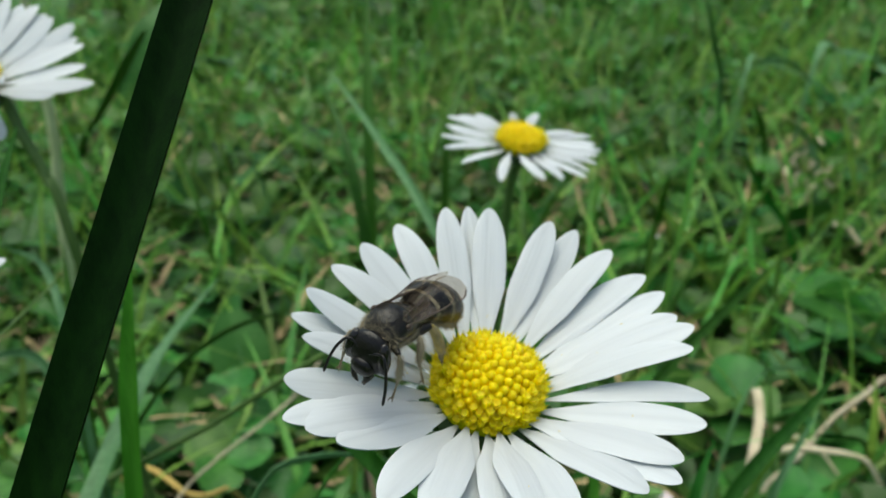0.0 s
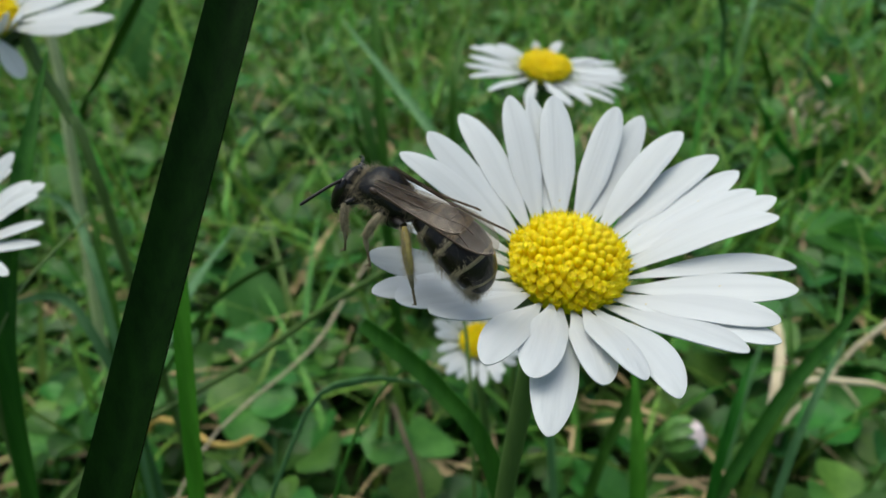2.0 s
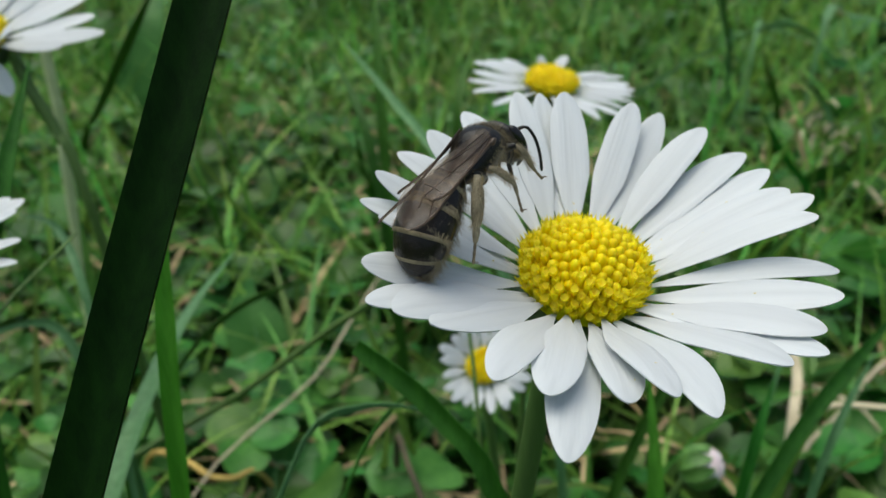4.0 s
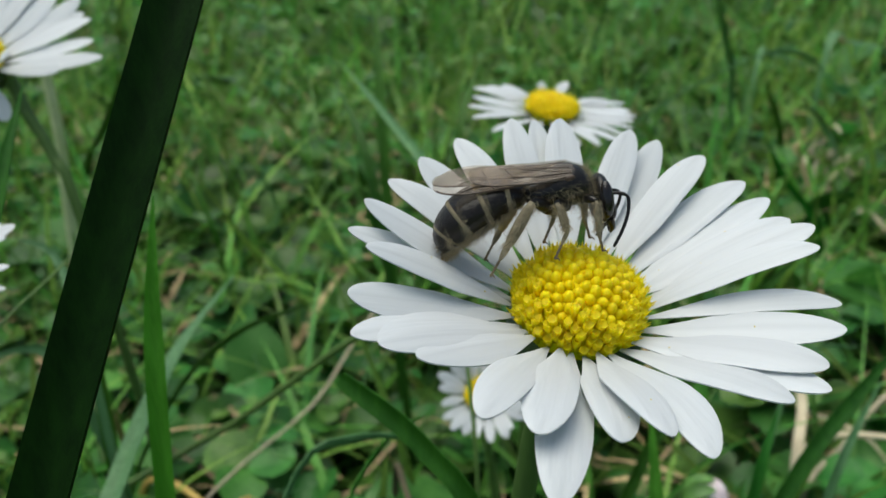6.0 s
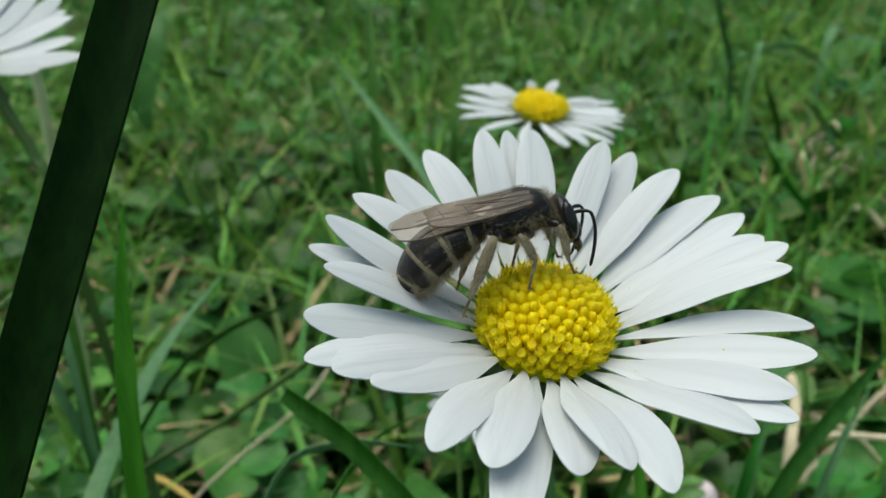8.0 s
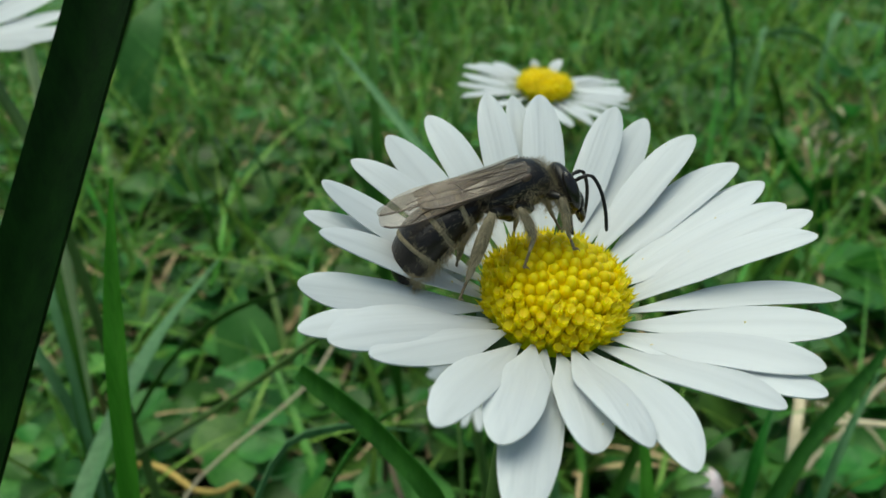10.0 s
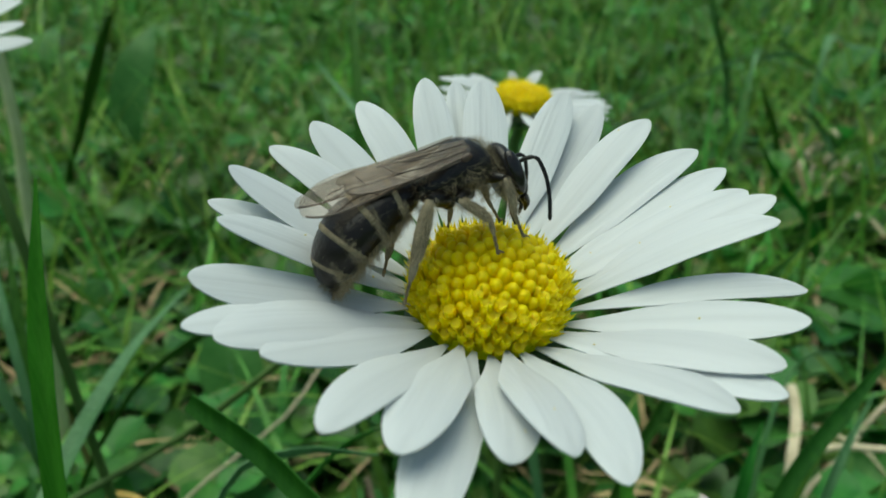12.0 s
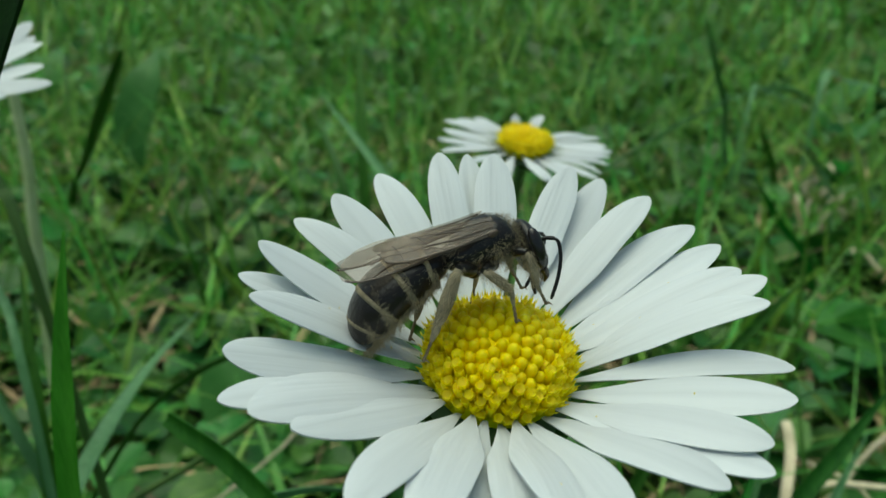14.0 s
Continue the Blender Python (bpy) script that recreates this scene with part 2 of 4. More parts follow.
# ---- lawn: clover and grass that nobody could count ----
RNG = np.random.default_rng(7)


def grown(name, verts, faces, mat, label, category):
    """One mesh object from arrays of vertices (cm) and quads."""
    me = bpy.data.meshes.new(name)
    me.vertices.add(len(verts))
    me.vertices.foreach_set("co", (verts * CM).astype(np.float32).ravel())
    me.loops.add(faces.size)
    me.loops.foreach_set("vertex_index", faces.astype(np.int32).ravel())
    me.polygons.add(len(faces))
    me.polygons.foreach_set("loop_start", np.arange(0, faces.size, 4, dtype=np.int32))
    me.update(calc_edges=True)
    me.materials.append(mat)
    me.shade_smooth()
    return tagged(new(name, me), label, category, kind="stuff")


def leaflet_template(rows, cols):
    """A heart-tipped clover leaflet along +x, one unit long."""
    v = []
    for i in range(rows + 1):
        s = i / rows
        w = 0.5 * (math.sin(math.pi * min(1.0, (s * 0.86 + 0.06)) ** 1.15)) ** 0.75
        for j in range(cols + 1):
            a = 2 * j / cols - 1
            notch = 0.08 * (1 - abs(a)) * (s > 0.99)
            v.append((s - notch - 0.12 * abs(a) * s, w * a, 0.16 * abs(a) * w * 2 - 0.15 * (s - 0.45) ** 2))
    f = [(i * (cols + 1) + j, i * (cols + 1) + j + 1, (i + 1) * (cols + 1) + j + 1, (i + 1) * (cols + 1) + j)
         for i in range(rows) for j in range(cols)]
    return np.array(v), np.array(f)


def wedge(n, y0, y1, spread=0.66, margin=9.0):
    """Random places on the lawn that widens away from the path."""
    y = np.sqrt(RNG.uniform(y0 ** 2, y1 ** 2, n))
    x = RNG.uniform(-1, 1, n) * (spread * y + margin)
    return x, y


def around(n, spread):
    """Random places on the lawn all round, outside the strip that wedge() fills and clear of the path itself."""
    x, y = RNG.normal(0, spread, 3 * n), RNG.normal(spread * 0.55, spread, 3 * n)
    free = ~((np.abs(x) < 0.66 * y + 9) & (y > 3) & (y < 290)) & (x * x + y * y > 144)
    return x[free][:n], y[free][:n]


def turns(yaw, tilt, roll):
    cy, sy, ct, st, cr, sr = np.cos(yaw), np.sin(yaw), np.cos(tilt), np.sin(tilt), np.cos(roll), np.sin(roll)
    z, o = np.zeros_like(yaw), np.ones_like(yaw)
    rz = np.stack([cy, -sy, z, sy, cy, z, z, z, o], -1).reshape(-1, 3, 3)
    ry = np.stack([ct, z, st, z, o, z, -st, z, ct], -1).reshape(-1, 3, 3)
    rx = np.stack([o, z, z, z, cr, -sr, z, sr, cr], -1).reshape(-1, 3, 3)
    return rz @ ry @ rx


def clover_mass(name, n, y0, y1, rows, cols, size, height, label, stalks=True, places=None):
    tv, tf = leaflet_template(rows, cols)
    x, y = places or wedge(n, y0, y1)
    n = len(x)
    z = RNG.uniform(height[0], height[1], n) * (0.75 + 0.5 * RNG.random(n))
    centre = np.stack([x, y, z], -1)
    whole = turns(RNG.uniform(0, 6.283, n), RNG.normal(0, 0.32, n), RNG.normal(0, 0.32, n))
    length = RNG.uniform(size[0], size[1], n)
    vs, fs, at = [], [], 0
    for k in range(3):
        own = turns(np.full(n, k * 2.094) + RNG.normal(0, 0.12, n), RNG.normal(-0.1, 0.22, n), RNG.normal(0, 0.2, n))
        m = whole @ own
        v = np.einsum("nij,vj->nvi", m, tv) * length[:, None, None] + centre[:, None]
        vs.append(v.reshape(-1, 3))
        fs.append((tf[None] + (np.arange(n) * len(tv))[:, None, None] + at).reshape(-1, 4))
        at += n * len(tv)
    if stalks:
        foot = centre * (1, 1, 0) + np.stack([RNG.normal(0, 0.5, n), RNG.normal(0, 0.5, n), np.full(n, -0.2)], -1)
        bend = (foot + centre) / 2 + np.stack([RNG.normal(0, 0.2, n), RNG.normal(0, 0.2, n), np.zeros(n)], -1)
        ring = np.array([(1, 0, 0), (-0.5, 0.87, 0), (-0.5, -0.87, 0)]) * 0.05
        v = np.stack([foot, bend, centre], 1)[:, :, None] + ring
        vs.append(v.reshape(-1, 3))
        tf = np.array([(r * 3 + k, r * 3 + (k + 1) % 3, r * 3 + 3 + (k + 1) % 3, r * 3 + 3 + k) for r in range(2) for k in range(3)])
        fs.append((tf[None] + (np.arange(n) * 9)[:, None, None] + at).reshape(-1, 4))
    grown(name, np.concatenate(vs), np.concatenate(fs), CLOVER_STUFF, label, "clover")


def grass_mass(name, n, y0, y1, rows, length, width, mat, label, lie=0.5, lift=0.0, places=None):
    x, y = places or wedge(n, y0, y1)
    n = len(x)
    yaw = RNG.uniform(0, 6.283, n)
    size = RNG.uniform(length[0], length[1], n)
    lean = np.abs(RNG.normal(lie, 0.3, n))
    curl = RNG.uniform(0.1, 0.9, n)
    w = RNG.uniform(width[0], width[1], n) * 0.5
    face = yaw + RNG.normal(0, 0.8, n) + 1.571
    p = np.stack([x, y, np.full(n, lift)], -1)
    out = []
    for i in range(rows + 1):
        s = i / rows
        taper = min(1.0, 0.04 + (1 - s) * 1.9)
        side = np.stack([np.cos(face), np.sin(face), np.zeros(n)], -1) * (w * taper)[:, None]
        dip = np.stack([np.zeros(n), np.zeros(n), -0.35 * w * taper], -1)
        out.append(np.stack([p - side, p + dip, p + side], 1))
        a = np.clip(lean + curl * s * 1.3, 0, 2.0)
        p = p + np.stack([np.cos(yaw) * np.sin(a), np.sin(yaw) * np.sin(a), np.cos(a)], -1) * (size / rows)[:, None]
        p[:, 2] = np.maximum(p[:, 2], 0.15)
    v = np.stack(out, 1).reshape(-1, 3)
    tf = np.array([(i * 3 + k, i * 3 + k + 1, i * 3 + k + 4, i * 3 + k + 3) for i in range(rows) for k in range(2)])
    f = (tf[None] + (np.arange(n) * 3 * (rows + 1))[:, None, None]).reshape(-1, 4)
    grown(name, v, f, mat, label, "grass" if mat is GRASS else "straw")


clover_mass("clover_carpet", 2300, 3, 62, 4, 4, (0.45, 1.35), (0.5, 2.8), "dense low carpet of green clover leaves")
clover_mass("clover_carpet", 1500, 9, 32, 4, 4, (0.35, 0.9), (0.3, 1.8), "low undergrowth of small green clover leaves")
clover_mass("clover_carpet", 19000, 62, 290, 2, 2, (0.9, 1.8), (0.8, 3.2), "distant carpet of green clover leaves on the lawn", stalks=False)
grass_mass("lawn_grass", 6000, 12, 62, 7, (2.5, 8.5), (0.07, 0.22), GRASS, "fine green grass blades among the clover")
grass_mass("lawn_grass", 26000, 62, 290, 5, (5.0, 11.0), (0.2, 0.42), GRASS, "distant green grass blades of the lawn")
grass_mass("dry_litter", 1200, 9, 45, 4, (1.0, 3.5), (0.05, 0.16), LITTER, "thin dry stalks lying on the clover", lie=1.4, lift=1.9)
grass_mass("dry_litter", 4500, 8, 120, 4, (1.2, 4.5), (0.08, 0.24), LITTER, "dry brown straw and litter between the plants", lie=1.35, lift=1.3)
clover_mass("clover_carpet", 5000, 0, 0, 2, 2, (0.8, 1.8), (0.6, 2.8), "clover leaves of the lawn beside the flower patch", False, around(5000, 60))
clover_mass("clover_carpet", 20000, 0, 0, 2, 2, (1.6, 3.0), (0.8, 3.2), "clover leaves of the wide lawn", False, around(20000, 190))
grass_mass("lawn_grass", 7000, 0, 0, 4, (4.0, 9.0), (0.2, 0.45), GRASS, "grass blades of the lawn beside the flower patch", places=around(7000, 60))
grass_mass("lawn_grass", 30000, 0, 0, 4, (5.0, 11.0), (0.5, 1.0), GRASS, "grass blades of the wide lawn", places=around(30000, 190))

# ---- daisies ----


def frame_of(centre, normal):
    """A flower's frame: x to the right, z along its normal, at its centre."""
    n = V(normal).normalized()
    x = (V(1, 0, 0) - n.x * n).normalized()
    y = n.cross(x)
    m = Matrix((x, y, n)).transposed().to_4x4()
    m.translation = V(centre)
    return m


def petal_mesh(length, width, bow, twist, rng):
    """One ray petal along +x: narrow at its base, rounded at its tip, with two shallow grooves."""
    bm, rows, cols = bmesh.new(), 15, 8
    grid, kink = [], rng.uniform(-0.04, 0.04)
    blunt = rng.uniform(0.54, 0.7)
    for i in range(rows + 1):
        s = i / rows
        s = 1 - (1 - s) ** 1.7
        grow = min(1.0, s / 0.44)
        w = width * 0.5 * (0.09 + 0.91 * grow ** 1.05)
        if s > blunt:
            w *= max(0.006, 1 - ((s - blunt) / (1.001 - blunt)) ** 2.1) ** 0.56
        row = []
        for j in range(cols + 1):
            a = 2 * j / cols - 1
            groove = 0.0014 * math.cos(a * math.pi * 3) * min(1, 4 * s * (1.05 - s))
            z = bow * 6.75 * s * s * (1 - s) + groove - 0.06 * w * a * a + twist * w * a * s
            row.append(bm.verts.new((s * length, w * a + kink * 4 * s * (1 - s) * length, z)))
        grid.append(row)
    for a, b in zip(grid, grid[1:]):
        for k in range(cols):
            bm.faces.new((a[k], a[k + 1], b[k + 1], b[k]))
    bmesh.ops.recalc_face_normals(bm, faces=bm.faces)
    bmesh.ops.solidify(bm, geom=bm.faces[:], thickness=0.007)
    return mesh_of("petal", bm, PETAL)


def bud_floret_mesh(size=1.0):
    bm = bmesh.new()
    ellipsoid(bm, (0, 0, 0.006 * size), (0.0275 * size, 0.0275 * size, 0.042 * size), None, 12, 8)
    return mesh_of("floret", bm, FLORET)


def open_floret_mesh(size=1.0):
    """A slender tube floret, swollen below its mouth, with five pointed teeth standing up and slightly out."""
    bm = bmesh.new()
    n, rings = 10, []
    for z, r in ((-0.03, 0.017), (0.015, 0.021), (0.05, 0.027), (0.072, 0.0255), (0.08, 0.023)):
        rings.append([bm.verts.new((size * r * math.cos(6.2832 * k / n), size * r * math.sin(6.2832 * k / n), size * z)) for k in range(n)])
    bm.faces.new(rings[0][::-1])
    for a, b in zip(rings, rings[1:]):
        for k in range(n):
            bm.faces.new((a[k], a[(k + 1) % n], b[(k + 1) % n], b[k]))
    low, mouth = bm.verts.new((0, 0, size * 0.066)), rings[-1]
    for k in range(0, n, 2):
        t = 6.2832 * (k + 0.5) / n
        tip = bm.verts.new((size * 0.027 * math.cos(t), size * 0.027 * math.sin(t), size * 0.114))
        under = bm.verts.new((size * 0.029 * math.cos(t), size * 0.029 * math.sin(t), size * 0.09))
        p, q = mouth[k], mouth[(k + 1) % n]
        bm.faces.new((p, q, tip))
        bm.faces.new((q, under, tip))
        bm.faces.new((under, p, tip))
        bm.faces.new((p, low, q))
        bm.faces.new((q, low, mouth[(k + 2) % n]))
    return mesh_of("floret", bm, FLORET)


BUD_FLORET, OPEN_FLORET = bud_floret_mesh(), open_floret_mesh()


def daisy(centre, normal, petals, stem, label, disc=(0.277, 0.225, -0.31), florets=225, width=0.175, seed=1, stem_width=0.07, group="daisies", front=1.0, pollen=0):
    """petals: rows of angle (degrees), reach, height of the tip and, where it is unusual, breadth; disc: radius, height and base."""
    rng = random.Random(seed)
    base = V(stem[-1])
    root = thing("daisy", base, label, "flower", group)
    m = frame_of(V(centre) - base, normal)
    radius, high, low = disc
    bm = bmesh.new()
    pts = spline([V(p) - base for p in stem], 16)
    tube(bm, pts, [stem_width * (1 - 0.15 * i / 15) for i in range(16)], 10)
    part("stem", bm, STEM, root, "slender green stem")
    # Green cup of bracts under the head
    for k in range(13):
        a = 6.2832 * k / 13
        bm = bmesh.new()
        pts = [m @ V(r * math.cos(a), r * math.sin(a), h) for r, h in ((0.07, low - 0.26), (0.2, low - 0.25), (0.31, low - 0.19), (0.38, low - 0.13))]
        side = m.to_3x3() @ V(-math.sin(a), math.cos(a), 0)
        blade(bm, spline(pts, 6), 0.13, 0.2, side, 0.2, 0.015)
        part("bract", bm, BRACT, root)
    bm = bmesh.new()
    ellipsoid(bm, (0, 0, low - 0.012), (radius * 1.03, radius * 1.03, high + 0.016), None, 24, 12)
    bmesh.ops.transform(bm, matrix=m, verts=bm.verts)
    part("disc", bm, DISC, root, "domed green-yellow flower disc")
    # Base under the petals; its dark tone paints the shade in their gaps.
    bm = bmesh.new()
    ellipsoid(bm, (0, 0, low - 0.13), (radius * 1.18, radius * 1.18, 0.075), None, 24, 10)
    bmesh.ops.transform(bm, matrix=m, verts=bm.verts)
    part("receptacle", bm, CUP, root, "green base of the flower head, darkened for the shade between petals")
    rays = []
    # The feet stand evenly round the disc, while the tips crowd and part.
    order = sorted(range(len(petals)), key=lambda k: petals[k][0] % 360)
    gaps = [petals[k][0] % 360 - 360 * i / len(petals) for i, k in enumerate(order)]
    shift = sum(gaps) / len(gaps)
    feet = {k: petals[k][0] + 0.75 * (shift - g) for k, g in zip(order, gaps)}
    for k, (angle, reach, tip, *broad) in enumerate(petals):
        a, a0 = radians(angle), radians(feet[k])
        r0, h0 = radius * 1.08, low - 0.03 + 0.011 * (k % 3)
        foot = V(r0 * math.cos(a0), r0 * math.sin(a0), h0)
        end = V(reach * math.cos(a), reach * math.sin(a), tip)
        x = (end - foot).normalized()
        y = V(0, 0, 1).cross(x).normalized()
        turn = Matrix((x, y, x.cross(y))).transposed().to_4x4()
        turn.translation = foot * CM
        droop = 0.035 if -125 < angle < -70 else 0.02
        me = petal_mesh((end - foot).length, width * rng.uniform(1.0, 1.2) * (front if -180 < angle < -5 else 1.0) * (broad[0] if broad else 1.0), droop + rng.uniform(-0.015, 0.025), rng.uniform(-0.2, 0.2), rng)
        ob = new("petal", me)
        ob.parent = root
        mm = m.copy()
        mm.translation = m.translation * CM
        ob.matrix_basis = mm @ turn
        rays.append(ob)
    if pollen:
        bm = bmesh.new()
        for k in range(pollen):
            ray = rng.choice(rays)
            spot = ray.matrix_basis @ rng.choice(ray.data.vertices[18:100]).co / CM
            bmesh.ops.create_icosphere(bm, subdivisions=1, radius=rng.uniform(0.002, 0.0045),
                                       matrix=Matrix.Translation(spot + (m.to_3x3() @ V(0, 0, 0.001))))
        dust = new("pollen", mesh_of("pollen", bm, FLORET))
        dust.location = root.location
        tagged(dust, "yellow pollen grains scattered on the white petals", "pollen", kind="stuff")
    n = florets
    for k in range(n):
        s = math.sqrt((k + 0.5 + rng.uniform(-0.4, 0.4)) / n)
        a = k * 2.39996 + rng.uniform(-0.03, 0.03)
        fall = math.acos(1 - 1.2 * s * s)
        place = V(radius * math.sin(fall) * math.cos(a), radius * math.sin(fall) * math.sin(a), low - 0.01 + high * math.cos(fall))
        opened = s > 0.64 + rng.uniform(-0.1, 0.1)
        tilt = fall * (0.3 if opened else 0.5)
        turn = Matrix.Rotation(a, 4, "Z") @ Matrix.Rotation(tilt + rng.uniform(-0.22, 0.22), 4, "Y")
        size = (1.12 if opened else 1.34) * rng.uniform(0.86, 1.12) * math.sqrt(170 / n) * radius / 0.30
        ob = new("floret", OPEN_FLORET if opened else BUD_FLORET)
        ob.parent = root
        mm = m.copy()
        mm.translation = m.translation * CM
        ob.matrix_basis = mm @ Matrix.Translation(place * CM) @ turn @ Matrix.Diagonal((size, size, size, 1))
    return root


def ray_petals(count, reach, spread, tip, rise, seed):
    """An uneven ring of petals."""
    rng = random.Random(seed)
    return [(360 * k / count + rng.uniform(-4, 4), reach * rng.uniform(1 - spread, 1 + spread), tip + rng.uniform(-rise, rise)) for k in range(count)]


FLOWER, FACING = V(0.273, 3.924, 11.596), V(0.097, -0.243, 0.965)
PETALS = [
    (103, 1.17, 0.05), (95, 1.27, -0.02), (89, 1.2, 0.03), (70, 1.18, 0.03), (63, 1.27, -0.04), (49, 1.13, 0.04),
    (37.5, 1.19, -0.03), (30, 1.2, -0.045), (18.5, 1.11, 0.0), (10, 1.11, 0.08), (0, 1.04, 0.1, 0.78), (-9, 1.15, -0.08, 0.7),
    (-20.5, 1.13, -0.04), (-36, 1.09, -0.02), (-42, 1.14, -0.03), (-51, 1.07, -0.03, 1.25), (-75, 1.14, -0.04),
    (-82, 1.05, 0.0), (-91.5, 1.03, -0.05), (-102.7, 1.32, -0.08), (-108, 1.1, 0.0), (-118, 1.16, 0.05),
    (-147.5, 1.09, -0.03, 1.25), (-140, 1.0, -0.04, 1.1), (-153, 1.16, -0.04), (-165, 1.1, -0.03), (-176, 1.0, 0.06),
    (169.6, 1.11, -0.05), (163, 1.07, 0.04), (145, 1.12, -0.06), (132, 1.13, -0.04), (118, 1.19, -0.04),
]
daisy(FLOWER, FACING, PETALS, [(0.22, 4.05, 11.1), (0.05, 4.15, 10.4), (-0.2, 4.4, 7.5), (-0.4, 4.8, -0.2)],
      "large open white daisy, bee feeding on its yellow disc", florets=240, seed=3, front=1.06, pollen=16)
BACK_PETALS = [
    (161, 1.08, 0.02), (152, 0.97, 0.0), (138, 0.84, 0.0), (180, 0.99, 0.03), (188, 1.12, 0.0), (205, 1.18, 0.0), (225, 1.19, 0.0), (252, 1.05, -0.12),
    (282, 0.9, -0.08), (286, 0.92, -0.1), (300, 1.01, -0.08), (316, 1.14, -0.06), (333, 1.11, 0.0), (337, 0.99, 0.03), (353, 1.1, 0.0), (347, 1.07, -0.02),
    (14, 1.04, 0.0), (20, 0.85, 0.0), (103, 0.5, 0.12), (64, 0.6, 0.12), (170, 1.05, -0.03), (322, 1.1, -0.04), (3, 1.05, -0.02),
]
daisy((1.08, 11.5, 10.33), (0.12, -0.2, 1.0), BACK_PETALS,
      [(1.06, 11.55, 10.0), (0.93, 11.6, 9.3), (0.8, 11.9, 6.5), (0.6, 12.4, -0.2)],
      "white daisy with slender uneven petals and a high yellow disc", (0.285, 0.155, -0.06), 130, 0.132, 8)
SIDE_PETALS = [
    (-3, 1.34, 0.0), (-16, 1.00, 0.05), (23, 1.22, 0.0), (39, 1.23, 0.0), (51, 1.11, 0.0), (65, 1.15, 0.0), (84, 1.17, 0.0), (10, 1.20, -0.05), (31, 1.18, -0.05),
    (58, 1.12, -0.05), (75, 1.12, -0.05), (97, 1.05, 0.0), (110, 1.05, 0.0), (124, 1.05, 0.0), (139, 1.05, 0.0), (154, 1.05, 0.0), (170, 1.05, 0.0), (188, 1.05, 0.0),
    (206, 1.00, 0.0), (225, 1.00, -0.05), (248, 1.00, -0.1), (-61, 0.72, -0.36), (-28, 0.6, 0.3), (-45, 0.5, 0.36), (-85, 0.5, 0.34), (-110, 0.55, 0.3),
]
daisy((-5.52, 10.1, 11.55), (0.05, -0.6, 0.8), [(a, 1.06 * r, h) for a, r, h in SIDE_PETALS],
      [(-5.24, 10.22, 11.22), (-5.04, 10.0, 10.87), (-4.8, 9.9, 10.35), (-4.5, 9.7, 9.2), (-3.8, 10.1, -0.2)],
      "white daisy turned outward, one petal hanging down", (0.235, 0.13, -0.13), 90, 0.2, 12)
daisy((-4.6, 6.2, 10.65), (0.1, -0.3, 0.95), ray_petals(28, 1.0, 0.08, 0.1, 0.18, 21),
      [(-4.4, 6.25, 10.3), (-4.45, 6.3, 9.5), (-4.6, 6.6, 6.0), (-4.7, 7.0, -0.2)],
      "white daisy on a tall stem at the edge of the patch", (0.34, 0.2, -0.15), 90, 0.14, 22)
daisy((0.05, 10.15, 6.82), (-0.05, -0.75, 0.66), ray_petals(21, 0.62, 0.07, 0.03, 0.06, 31),
      [(0.05, 10.3, 6.65), (0.1, 10.6, 5.8), (0.3, 10.9, 3.5), (0.4, 11.2, -0.2)],
      "small low white daisy facing outward, its disc yellow", (0.195, 0.1, -0.08), 80, 0.125, 32)


def daisy_bud(centre, lean, size, stem, label):
    base = V(stem[-1])
    root = thing("daisy_bud", base, label, "flower bud", "daisies")
    m = frame_of(V(centre) - base, lean)
    bm = bmesh.new()
    tube(bm, spline([V(p) - base for p in stem], 10), 0.06, 8)
    part("stem", bm, STEM, root)
    for k in range(10):
        a = 6.2832 * k / 10
        bm = bmesh.new()
        pts = [m @ (V(r * math.cos(a), r * math.sin(a), h) * size) for r, h in ((0.1, -0.5), (0.42, -0.3), (0.54, 0.08), (0.40, 0.42))]
        blade(bm, spline(pts, 6), 0.34 * size, 0.2, m.to_3x3() @ V(-math.sin(a), math.cos(a), 0), 0.3, 0.02)
        part("bract", bm, BRACT, root)
    for k in range(14):
        a = 6.2832 * (k + 0.5) / 14
        bm = bmesh.new()
        pts = [m @ (V(r * math.cos(a), r * math.sin(a), h) * size) for r, h in ((0.3, 0.0), (0.42, 0.2), (0.33, 0.45), (0.12, 0.58))]
        blade(bm, spline(pts, 6), 0.24 * size, 0.1, m.to_3x3() @ V(-math.sin(a), math.cos(a), 0), 0.5, 0.015)
        part("petal", bm, PINK, root)


daisy_bud((3.26, 10.57, 4.6), (0.9, -0.25, 0.4), 0.58, [(3.22, 10.62, 4.5), (3.0, 10.7, 4.1), (2.7, 10.9, 2.6), (2.6, 11.0, -0.2)],
          "closed daisy bud with pink-tipped petals")
daisy_bud((6.58, 24.78, 2.76), (0.1, -0.2, 1.0), 0.34, [(6.55, 24.8, 2.6), (6.5, 24.9, 1.8), (6.4, 25.0, 0.8), (6.4, 25.1, -0.2)],
          "small closed daisy bud, pink and white, in the clover")

